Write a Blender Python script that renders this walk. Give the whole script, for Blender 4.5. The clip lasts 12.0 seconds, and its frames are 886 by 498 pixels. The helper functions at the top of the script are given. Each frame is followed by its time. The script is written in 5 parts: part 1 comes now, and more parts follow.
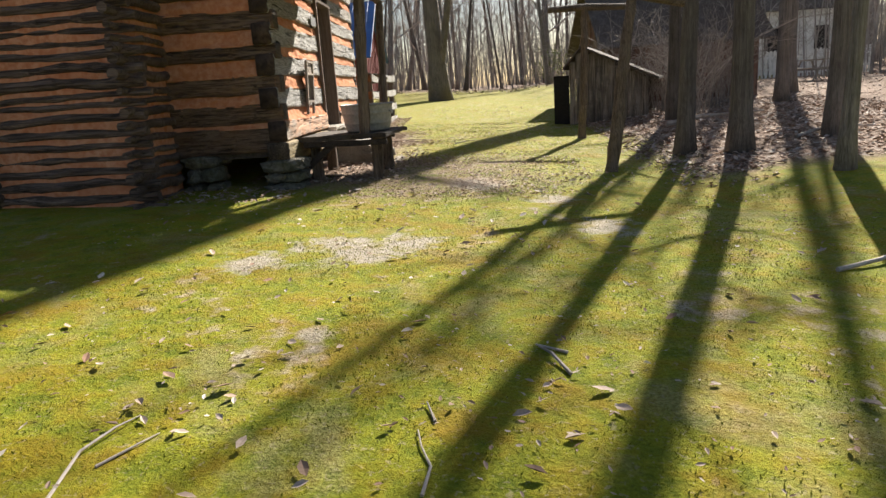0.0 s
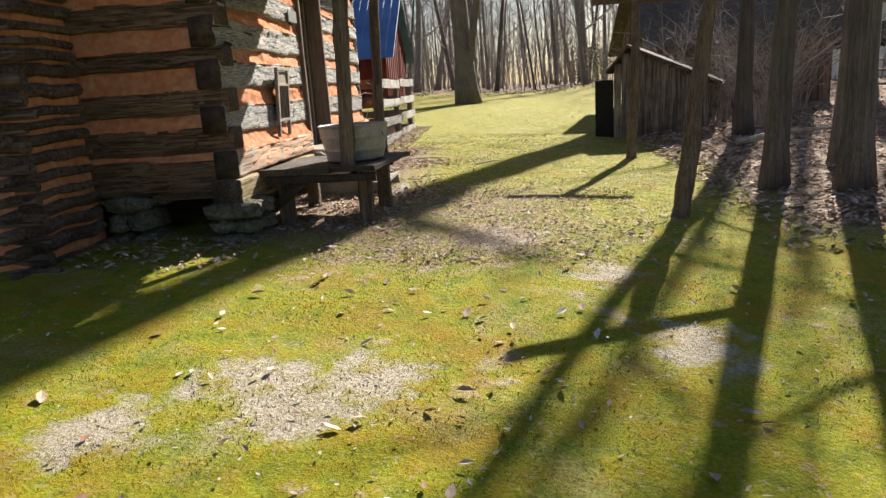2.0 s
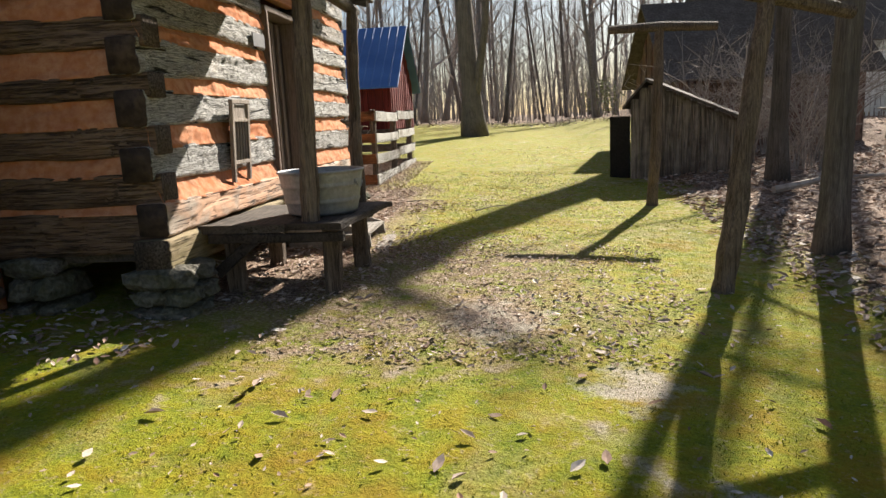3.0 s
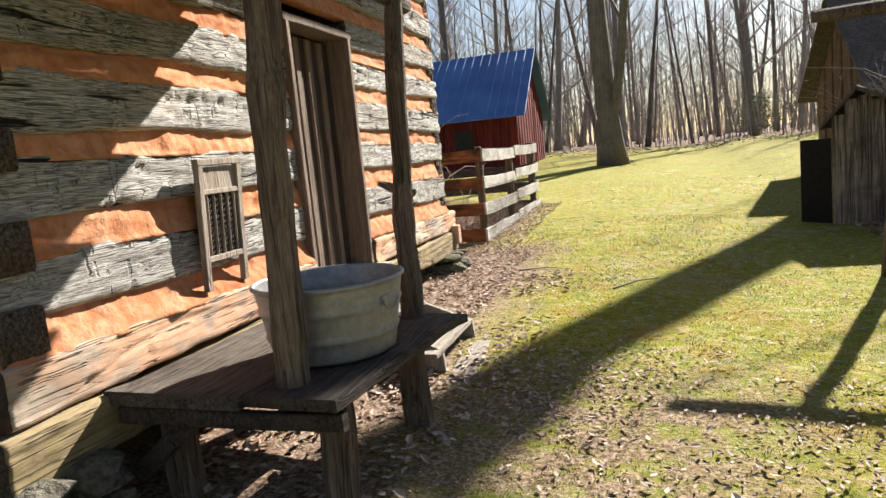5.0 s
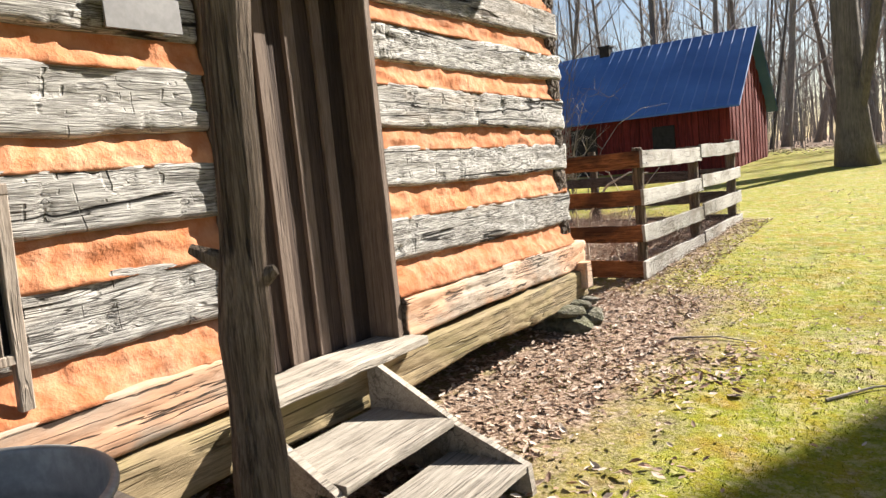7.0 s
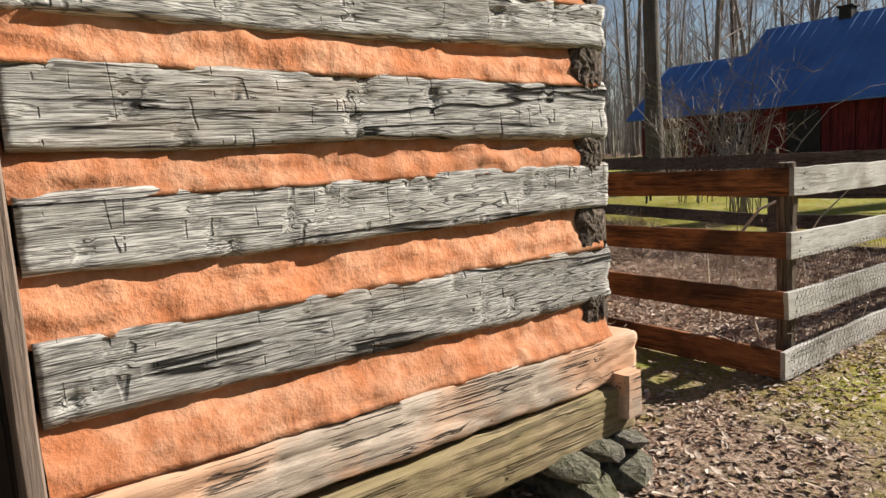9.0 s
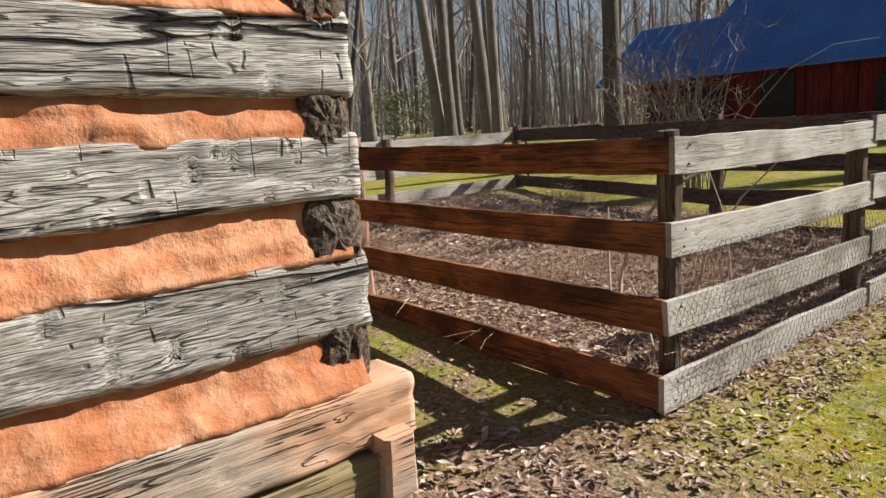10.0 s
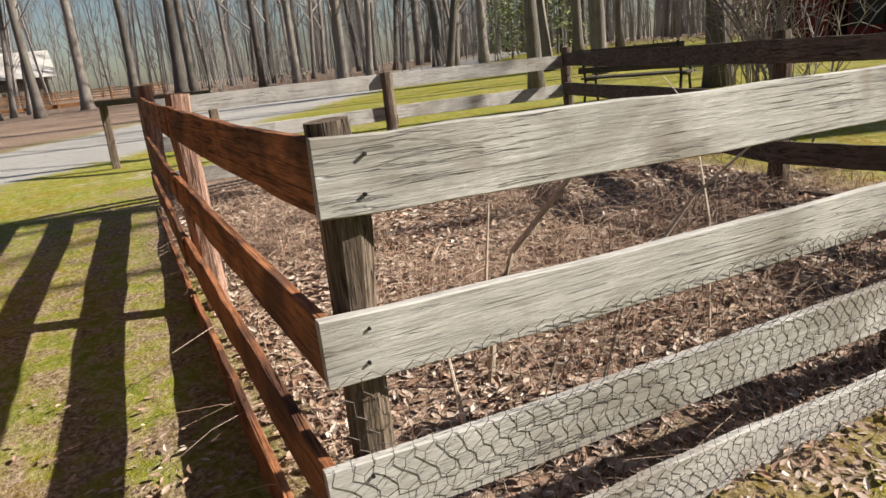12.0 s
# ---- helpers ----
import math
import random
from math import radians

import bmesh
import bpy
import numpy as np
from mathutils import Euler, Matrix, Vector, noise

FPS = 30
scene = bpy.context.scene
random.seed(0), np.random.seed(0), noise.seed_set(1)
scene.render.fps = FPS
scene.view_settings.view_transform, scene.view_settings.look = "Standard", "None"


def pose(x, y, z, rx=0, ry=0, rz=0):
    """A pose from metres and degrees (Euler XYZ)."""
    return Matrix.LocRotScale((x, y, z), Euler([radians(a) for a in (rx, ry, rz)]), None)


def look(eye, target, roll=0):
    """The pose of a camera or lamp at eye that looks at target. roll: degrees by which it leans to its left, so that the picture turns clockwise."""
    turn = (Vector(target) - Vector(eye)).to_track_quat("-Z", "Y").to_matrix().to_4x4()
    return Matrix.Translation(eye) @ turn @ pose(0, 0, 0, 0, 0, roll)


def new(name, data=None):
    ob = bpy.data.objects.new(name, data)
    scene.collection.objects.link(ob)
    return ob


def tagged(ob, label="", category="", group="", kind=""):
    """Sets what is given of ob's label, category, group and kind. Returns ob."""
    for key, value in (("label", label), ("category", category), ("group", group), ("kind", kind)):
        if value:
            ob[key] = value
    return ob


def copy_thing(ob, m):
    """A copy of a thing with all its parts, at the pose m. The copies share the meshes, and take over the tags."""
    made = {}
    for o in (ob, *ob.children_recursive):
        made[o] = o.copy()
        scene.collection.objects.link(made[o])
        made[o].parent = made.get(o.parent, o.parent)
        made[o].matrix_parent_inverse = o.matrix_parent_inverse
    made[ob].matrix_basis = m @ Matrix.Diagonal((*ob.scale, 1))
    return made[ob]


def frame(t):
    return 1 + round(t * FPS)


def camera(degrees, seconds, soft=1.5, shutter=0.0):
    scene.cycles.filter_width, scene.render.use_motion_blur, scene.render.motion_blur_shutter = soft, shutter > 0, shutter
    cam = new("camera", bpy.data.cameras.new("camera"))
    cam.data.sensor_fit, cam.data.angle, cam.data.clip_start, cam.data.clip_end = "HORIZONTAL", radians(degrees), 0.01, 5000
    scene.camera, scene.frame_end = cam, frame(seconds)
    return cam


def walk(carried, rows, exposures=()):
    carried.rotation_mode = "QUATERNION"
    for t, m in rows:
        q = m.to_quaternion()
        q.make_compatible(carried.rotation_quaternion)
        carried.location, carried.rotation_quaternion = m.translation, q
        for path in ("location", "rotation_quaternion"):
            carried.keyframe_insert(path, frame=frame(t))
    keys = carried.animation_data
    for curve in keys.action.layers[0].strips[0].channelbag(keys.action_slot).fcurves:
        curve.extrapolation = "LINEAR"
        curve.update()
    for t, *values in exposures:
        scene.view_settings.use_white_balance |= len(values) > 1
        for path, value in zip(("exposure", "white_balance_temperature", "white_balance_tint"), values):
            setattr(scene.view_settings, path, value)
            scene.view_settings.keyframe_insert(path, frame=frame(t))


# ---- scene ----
cam = camera(65.7, 12.0)
PATH = [
    (0, (0.049, -0.086, 1.467), (-0.058, 1.859, 1.012), -3.8),
    (0.5, (0.007, 0.47, 1.493), (-0.245, 2.402, 1.041), -4.2),
    (1, (-0.048, 1.002, 1.537), (-0.441, 2.916, 1.111), -4.7),
    (1.5, (0.035, 1.607, 1.583), (-0.228, 3.557, 1.224), -5.9),
    (2, (0.179, 2.212, 1.621), (-0.019, 4.15, 1.166), -3.8),
    (2.5, (0.23, 2.882, 1.693), (0.039, 4.835, 1.307), -3.6),
    (2.7, (0.255, 3.134, 1.69), (0.061, 5.088, 1.311), -3.3),
    (4.3, (0.179, 5.28, 1.809), (-0.3, 7.195, 1.483), -3.5),
    (4.5, (0.198, 5.502, 1.833), (-0.335, 7.403, 1.51), -4.1),
    (5, (0.145, 6.175, 1.833), (-0.462, 8.062, 1.565), -5.6),
    (5.5, (0.153, 6.806, 1.806), (-0.645, 8.623, 1.559), -5.1),
    (6, (0.111, 7.36, 1.803), (-0.842, 9.1, 1.543), -5.9),
    (6.5, (0.098, 7.978, 1.843), (-0.933, 9.679, 1.626), -6.8),
    (6.7, (0.134, 8.24, 1.829), (-0.929, 9.919, 1.603), -6.1),
    (8.3, (-0.03, 10.204, 2.007), (-1.615, 11.413, 1.84), -4.0),
    (8.5, (-0.054, 10.482, 2.014), (-1.657, 11.658, 1.795), -3.2),
    (9, (-0.176, 11.227, 2.03), (-1.754, 12.428, 1.777), -3.4),
    (9.5, (-0.213, 11.923, 2.016), (-1.779, 13.132, 1.723), -3.7),
    (10, (-0.346, 12.59, 1.97), (-1.903, 13.798, 1.63), -3.8),
    (10.5, (-0.432, 13.223, 1.989), (-1.999, 14.418, 1.648), -3.4),
    (11, (-0.521, 13.804, 2.008), (-2.175, 14.873, 1.654), -4.1),
    (11.5, (-0.72, 14.38, 2.028), (-2.441, 15.31, 1.611), -4.8),
    (12, (-0.754, 14.906, 2.008), (-2.503, 15.714, 1.47), -5.8),
]
walk(cam, [(t, look(eye, target, roll)) for t, eye, target, roll in PATH], [(0, 1.45), (1.5, 1.42), (2.7, 1.42), (4.5, 1.55), (6.7, 1.72), (8.5, 1.15), (9.5, 0.92), (10.5, 1.08), (12, 1.08)])

# ---- light ----
SUN_AZ, SUN_EL = 22.5, 33.2
to_sun = Vector((math.sin(radians(SUN_AZ)) * math.cos(radians(SUN_EL)), math.cos(radians(SUN_AZ)) * math.cos(radians(SUN_EL)), math.sin(radians(SUN_EL))))
sun = new("sun", bpy.data.lights.new("sun", "SUN"))
sun.data.energy, sun.data.angle, sun.data.color = 5.0, radians(0.65), (1.0, 0.93, 0.82)
sun.matrix_world = look(to_sun * 60, (0, 0, 0))
world = bpy.data.worlds.new("world")
scene.world = world
world.use_nodes = True
sky = world.node_tree.nodes.new("ShaderNodeTexSky")
sky.sky_type, sky.sun_disc, sky.sun_elevation, sky.sun_rotation = "NISHITA", False, radians(SUN_EL), radians(SUN_AZ)
sky.air_density, sky.dust_density, sky.ozone_density = 1.0, 0.9, 1.4
world.node_tree.links.new(sky.outputs[0], world.node_tree.nodes["Background"].inputs[0])
world.node_tree.nodes["Background"].inputs[1].default_value = 0.038


# ---- materials ----
def graph(name):
    m = bpy.data.materials.new(name)
    m.use_nodes = True
    t = m.node_tree
    return m, t, t.nodes["Principled BSDF"]


def add(t, kind, **kw):
    n = t.nodes.new(kind)
    for k, v in kw.items():
        n.inputs[k].default_value = v
    return n


def coords(t, scale=(1, 1, 1), rot=(0, 0, 0)):
    c = t.nodes.new("ShaderNodeTexCoord")
    mp = add(t, "ShaderNodeMapping", Scale=scale, Rotation=rot)
    t.links.new(c.outputs["Object"], mp.inputs["Vector"])
    return mp.outputs[0]


def noise_tex(t, vec, scale, detail=4.0, rough=0.55, dist=0.0):
    n = add(t, "ShaderNodeTexNoise", Scale=scale, Detail=detail, Roughness=rough, Distortion=dist)
    t.links.new(vec, n.inputs["Vector"])
    return n.outputs["Fac"]


def ramp(t, fac, stops):
    r = t.nodes.new("ShaderNodeValToRGB")
    el = r.color_ramp.elements
    while len(el) < len(stops):
        el.new(0.5)
    for e, (p, c) in zip(el, stops):
        e.position, e.color = p, (*c, 1) if len(c) == 3 else c
    t.links.new(fac, r.inputs[0])
    return r.outputs[0]


def grey(t, fac, a, b, lo=0.0, hi=1.0):
    r = t.nodes.new("ShaderNodeMapRange")
    r.inputs[1].default_value, r.inputs[2].default_value, r.inputs[3].default_value, r.inputs[4].default_value = a, b, lo, hi
    t.links.new(fac, r.inputs[0])
    return r.outputs[0]


def mix(t, fac, a, b, how="MIX"):
    m = t.nodes.new("ShaderNodeMix")
    m.data_type, m.blend_type = "RGBA", how
    for s, v in ((m.inputs[0], fac), (m.inputs[6], a), (m.inputs[7], b)):
        if isinstance(v, (int, float)):
            s.default_value = v
        elif isinstance(v, tuple):
            s.default_value = (*v, 1)
        else:
            t.links.new(v, s)
    return m.outputs[2]


def bump(t, bsdf, height, strength, dist=0.01, under=None):
    b = add(t, "ShaderNodeBump", Strength=strength, Distance=dist)
    t.links.new(height, b.inputs["Height"])
    if under:
        t.links.new(under, b.inputs["Normal"])
    t.links.new(b.outputs[0], bsdf.inputs["Normal"])
    return b.outputs[0]


def per_object(t, colour, lo=0.8, hi=1.15):
    o = t.nodes.new("ShaderNodeObjectInfo")
    v = grey(t, o.outputs["Random"], 0, 1, lo, hi)
    h = t.nodes.new("ShaderNodeHueSaturation")
    t.links.new(v, h.inputs["Value"])
    t.links.new(colour, h.inputs["Color"])
    return h.outputs[0]


def wood(name, dark, mid, light, along="y", grain=1.0, stain=None, stain_at=(0.5, 0.7), rough=0.85, cracks=0.6, strength=0.7, vary=(0.85, 1.15), depth=0.6):
    """Weathered timber: long grain along one axis, drying cracks, blotches."""
    m, t, b = graph(name)
    s = {"x": (0.035, 1, 1), "y": (1, 0.035, 1), "z": (1, 1, 0.035)}[along]
    v = coords(t, s)
    fine = noise_tex(t, v, 190 * grain, 6, 0.7, 0.0)
    broad = noise_tex(t, v, 34 * grain, 4, 0.6, 0.15)
    c = ramp(t, fine, [(0.36, dark), (0.5, mid), (0.64, light)])
    c2 = ramp(t, broad, [(0.38, tuple(q * 0.6 for q in mid)), (0.58, light)])
    col = mix(t, 0.32, c, c2)
    groove = grey(t, noise_tex(t, v, 62 * grain, 5, 0.6, 0.05), 0.40, 0.47, depth, 0.0)
    col = mix(t, groove, col, tuple(q * 0.4 for q in dark))
    blot = noise_tex(t, coords(t), 2.3, 4, 0.6)
    col = mix(t, grey(t, blot, 0.4, 0.7, 0.0, 0.45), col, dark)
    if stain:
        bl2 = noise_tex(t, coords(t, (1, 1, 1.6)), 1.7, 4, 0.6, 0.4)
        col = mix(t, grey(t, bl2, stain_at[0], stain_at[1], 0.0, 0.8), col, stain)
    crack = noise_tex(t, coords(t, tuple(q * (0.5 if q < 1 else 1) for q in s)), 17 * grain, 3, 0.5, 0.25)
    line = grey(t, crack, 0.475, 0.49, 0.0, 1.0)
    line2 = grey(t, crack, 0.505, 0.52, 1.0, 0.0)
    both = t.nodes.new("ShaderNodeMath")
    both.operation = "MINIMUM"
    t.links.new(line, both.inputs[0]); t.links.new(line2, both.inputs[1])
    gate = t.nodes.new("ShaderNodeMath")
    gate.operation = "MULTIPLY"
    t.links.new(both.outputs[0], gate.inputs[0])
    t.links.new(grey(t, noise_tex(t, coords(t), 3.1, 2), 0.42, 0.52, 0.0, cracks), gate.inputs[1])
    col = mix(t, gate.outputs[0], col, tuple(q * 0.25 for q in dark))
    col = per_object(t, col, *vary)
    t.links.new(col, b.inputs["Base Color"])
    b.inputs["Roughness"].default_value = rough
    b.inputs["Specular IOR Level"].default_value = 0.25
    n0 = bump(t, b, fine, strength, 0.005)
    n1 = bump(t, b, broad, strength, 0.014, n0)
    low = t.nodes.new("ShaderNodeMath")
    low.operation, low.inputs[0].default_value = "SUBTRACT", 1.0
    t.links.new(groove, low.inputs[1])
    n1 = bump(t, b, low.outputs[0], min(1.0, strength * 1.2), 0.02, n1)
    inv = t.nodes.new("ShaderNodeMath")
    inv.operation, inv.inputs[0].default_value = "SUBTRACT", 1.0
    t.links.new(gate.outputs[0], inv.inputs[1])
    bump(t, b, inv.outputs[0], 1.0, 0.015, n1)
    return m


def hewn_wood(name, dark, mid, light):
    """Silver-grey hewn oak: raised fine grain, long drying checks, short upright axe cuts."""
    m, t, b = graph(name)

    def op(kind, a, c):
        n = t.nodes.new("ShaderNodeMath")
        n.operation = kind
        for s, q in ((n.inputs[0], a), (n.inputs[1], c)):
            if isinstance(q, (int, float)):
                s.default_value = q
            else:
                t.links.new(q, s)
        return n.outputs[0]

    o = t.nodes.new("ShaderNodeObjectInfo")
    shift = t.nodes.new("ShaderNodeCombineXYZ")
    for s in shift.inputs:
        t.links.new(op("MULTIPLY", o.outputs["Random"], 31.0), s)

    def v(scale):
        a = t.nodes.new("ShaderNodeVectorMath")
        t.links.new(coords(t, scale), a.inputs[0]); t.links.new(shift.outputs[0], a.inputs[1])
        return a.outputs[0]

    fine = noise_tex(t, v((1, 0.03, 1)), 240, 5, 0.65)
    col = ramp(t, fine, [(0.40, dark), (0.5, mid), (0.60, light)])
    swirl = noise_tex(t, v((0.6, 0.045, 1)), 13, 3, 0.5, 0.35)
    rings = op("PINGPONG", op("MULTIPLY", swirl, 22.0), 0.5)
    ridge = grey(t, rings, 0.03, 0.16, 1.0, 0.0)
    gate = grey(t, noise_tex(t, v((1, 0.4, 1)), 4.5, 3), 0.38, 0.54, 0.3, 0.95)
    ridge = op("MULTIPLY", ridge, gate)
    col = mix(t, ridge, col, tuple(q * 0.45 for q in dark))
    band = grey(t, noise_tex(t, v((1, 0.12, 1)), 7, 4, 0.6, 0.3), 0.48, 0.68, 0.0, 0.35)
    col = mix(t, band, col, tuple(q * 0.9 for q in dark))
    crack = noise_tex(t, v((0.5, 0.05, 1)), 6.5, 3, 0.5, 0.3)
    near = op("ABSOLUTE", op("SUBTRACT", crack, 0.5), 0.0)
    check = op("MULTIPLY", grey(t, near, 0.004, 0.013, 1.0, 0.0), grey(t, noise_tex(t, v((1, 0.5, 1)), 2.4, 2), 0.46, 0.50, 0.0, 1.0))
    col = mix(t, check, col, tuple(q * 0.12 for q in dark))
    chop = noise_tex(t, v((0.3, 1, 0.10)), 9, 1, 0.3, 0.0)
    cut = op("MULTIPLY", grey(t, op("ABSOLUTE", op("SUBTRACT", chop, 0.5), 0.0), 0.004, 0.014, 1.0, 0.0), grey(t, noise_tex(t, v((1, 1, 2.2)), 8, 2), 0.54, 0.60, 0.0, 0.4))
    col = mix(t, cut, col, tuple(q * 0.2 for q in dark))
    warm = grey(t, noise_tex(t, v((1, 0.3, 1.2)), 2.6, 4, 0.6, 0.4), 0.56, 0.75, 0.0, 0.5)
    col = mix(t, warm, col, (0.42, 0.31, 0.21))
    t.links.new(per_object(t, col, 0.85, 1.12), b.inputs["Base Color"])
    b.inputs["Roughness"].default_value, b.inputs["Specular IOR Level"].default_value = 0.88, 0.22
    n0 = bump(t, b, fine, 0.7, 0.004)
    n1 = bump(t, b, op("SUBTRACT", 1.0, ridge), 0.8, 0.008, n0)
    n2 = bump(t, b, op("SUBTRACT", 1.0, check), 1.0, 0.03, n1)
    bump(t, b, op("SUBTRACT", 1.0, cut), 1.0, 0.02, n2)
    return m


def plain(name, a, b_, scale=12.0, rough=0.8, metal=0.0, strength=0.3, spec=0.3, dist=0.006, vary=(0.9, 1.1), c3=None):
    m, t, b = graph(name)
    n1 = noise_tex(t, coords(t), scale, 6, 0.62)
    n2 = noise_tex(t, coords(t), scale * 0.18, 3, 0.5)
    col = ramp(t, n1, [(0.38, a), (0.62, b_)])
    col = mix(t, grey(t, n2, 0.35, 0.7, 0.0, 0.55), col, c3 or tuple(q * 0.65 for q in a))
    t.links.new(per_object(t, col, *vary), b.inputs["Base Color"])
    b.inputs["Roughness"].default_value, b.inputs["Metallic"].default_value = rough, metal
    b.inputs["Specular IOR Level"].default_value = spec
    bump(t, b, n1, strength, dist)
    return m


def by_island(name, cols, rough=0.8, trans=0.0):
    """Loose small pieces whose colour varies from piece to piece."""
    m, t, b = graph(name)
    g = t.nodes.new("ShaderNodeNewGeometry")
    c = ramp(t, g.outputs["Random Per Island"], [(i / (len(cols) - 1), q) for i, q in enumerate(cols)])
    n = noise_tex(t, coords(t), 60, 3)
    c = mix(t, grey(t, n, 0.3, 0.7, 0.0, 0.35), c, tuple(q * 0.5 for q in cols[0]))
    t.links.new(c, b.inputs["Base Color"])
    b.inputs["Roughness"].default_value = rough
    b.inputs["Specular IOR Level"].default_value = 0.2
    return m


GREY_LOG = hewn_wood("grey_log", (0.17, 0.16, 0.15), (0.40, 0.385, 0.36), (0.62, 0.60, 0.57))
SILL_LOG = wood("sill_log", (0.25, 0.19, 0.145), (0.42, 0.345, 0.28), (0.54, 0.46, 0.385), "y", 1.6, (0.55, 0.31, 0.19), (0.44, 0.60), strength=0.3, depth=0.10, cracks=1.0)
GREEN_SILL = wood("green_sill", (0.17, 0.125, 0.07), (0.33, 0.25, 0.14), (0.47, 0.37, 0.23), "y", 0.8, (0.24, 0.20, 0.09), (0.45, 0.65), strength=0.3, depth=0.2, cracks=0.6)
TAR = plain("tarred_board", (0.006, 0.005, 0.005), (0.016, 0.014, 0.013), 30, 0.8)
WASH_WOOD = wood("washboard_wood", (0.16, 0.125, 0.10), (0.31, 0.255, 0.21), (0.43, 0.37, 0.315), "z", 1.2, strength=0.25, depth=0.25, cracks=0.3)
CEDAR = wood("red_cedar", (0.20, 0.10, 0.07), (0.44, 0.27, 0.20), (0.60, 0.42, 0.33), "z", 1.0, (0.30, 0.13, 0.08), (0.5, 0.75), strength=0.7)
# darker than the front logs: the south gable's shade is in this colour
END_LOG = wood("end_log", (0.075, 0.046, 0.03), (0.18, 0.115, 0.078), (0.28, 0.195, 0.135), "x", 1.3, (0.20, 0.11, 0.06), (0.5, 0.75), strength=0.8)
CORNER_END = plain("weathered_log_end", (0.035, 0.024, 0.019), (0.10, 0.068, 0.05), 13, 0.95, strength=0.7, dist=0.03, c3=(0.05, 0.034, 0.026))
ENDGRAIN = plain("end_grain", (0.03, 0.022, 0.017), (0.20, 0.155, 0.12), 60, 0.95, strength=0.9, dist=0.02, c3=(0.05, 0.032, 0.023))
CHIM_LOG = wood("chimney_log", (0.055, 0.038, 0.03), (0.16, 0.11, 0.085), (0.30, 0.225, 0.18), "x", 0.8, (0.08, 0.058, 0.046), (0.45, 0.7), strength=0.8)
CLAY = plain("orange_clay", (0.455, 0.187, 0.093), (0.595, 0.32, 0.197), 13, 0.95, strength=0.8, spec=0.1, dist=0.018, c3=(0.48, 0.15, 0.055))
POST_WOOD = wood("post_wood", (0.05, 0.035, 0.026), (0.15, 0.11, 0.08), (0.27, 0.21, 0.16), "z", 1.4, strength=0.55, depth=0.45)
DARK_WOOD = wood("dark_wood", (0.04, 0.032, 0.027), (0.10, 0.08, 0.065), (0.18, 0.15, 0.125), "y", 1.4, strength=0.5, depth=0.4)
DOOR_WOOD = wood("door_wood", (0.10, 0.07, 0.055), (0.20, 0.15, 0.12), (0.28, 0.215, 0.175), "z", 1.2, strength=0.3, cracks=0.3, depth=0.3)
# plank brown darkened to carry the shade of the door recess
DOOR_SHADE = wood("recess_shade_plank", (0.03, 0.02, 0.016), (0.062, 0.042, 0.033), (0.095, 0.068, 0.055), "z", 0.8, strength=0.3, cracks=0.3, depth=0.3)
BENCH_WOOD = wood("bench_wood", (0.022, 0.016, 0.013), (0.055, 0.042, 0.035), (0.12, 0.096, 0.08), "y", 1.3, strength=0.5, depth=0.4)
STEP_WOOD = wood("step_wood", (0.19, 0.16, 0.13), (0.38, 0.34, 0.29), (0.50, 0.455, 0.40), "y", 1.2, strength=0.35, depth=0.2, cracks=0.4)
GREY_BOARD = wood("grey_board", (0.24, 0.23, 0.21), (0.45, 0.43, 0.405), (0.57, 0.55, 0.525), "y", 2.8, (0.21, 0.185, 0.155), (0.49, 0.64), strength=0.25, depth=0.12, cracks=0.35)
BROWN_BOARD = wood("brown_board", (0.10, 0.038, 0.018), (0.32, 0.12, 0.05), (0.48, 0.21, 0.095), "x", 1.8, (0.06, 0.03, 0.021), (0.46, 0.60), strength=0.4, depth=0.45)
# far fence boards, coloured dark for the sunless side that faces the lawn
SHADE_BOARD = wood("shade_dark_board", (0.045, 0.034, 0.028), (0.11, 0.085, 0.07), (0.19, 0.155, 0.13), "x", 1.2, strength=0.4)
BARN_RED = wood("barn_red", (0.07, 0.009, 0.009), (0.15, 0.017, 0.016), (0.23, 0.038, 0.03), "z", 0.4, strength=0.4, cracks=0.3)
FADED = wood("faded_brown_board", (0.07, 0.045, 0.035), (0.16, 0.10, 0.075), (0.24, 0.16, 0.125), "z", 0.5, (0.16, 0.06, 0.045), (0.5, 0.75), strength=0.4)
SHED_WOOD = wood("shed_wood", (0.09, 0.075, 0.06), (0.22, 0.19, 0.155), (0.36, 0.31, 0.26), "z", 0.6, (0.07, 0.055, 0.045), (0.5, 0.7))
STONE = plain("mossy_stone", (0.09, 0.08, 0.066), (0.24, 0.22, 0.185), 26, 0.95, strength=1.0, dist=0.06, c3=(0.11, 0.12, 0.045))
ROOF_BLUE, _t, _b = graph("blue_metal_roof")
_n = noise_tex(_t, coords(_t), 0.8, 4)
_t.links.new(ramp(_t, _n, [(0.3, (0.032, 0.105, 0.31)), (0.7, (0.07, 0.175, 0.43))]), _b.inputs["Base Color"])
_b.inputs["Metallic"].default_value, _b.inputs["Roughness"].default_value = 0.0, 0.42
_b.inputs["Specular IOR Level"].default_value = 0.4
SHINGLE = plain("roof_shake", (0.08, 0.065, 0.055), (0.16, 0.135, 0.115), 20, 0.95)
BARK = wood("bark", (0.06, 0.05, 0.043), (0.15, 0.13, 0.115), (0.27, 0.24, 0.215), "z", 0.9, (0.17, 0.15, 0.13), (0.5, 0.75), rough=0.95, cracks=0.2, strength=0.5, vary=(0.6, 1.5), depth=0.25)
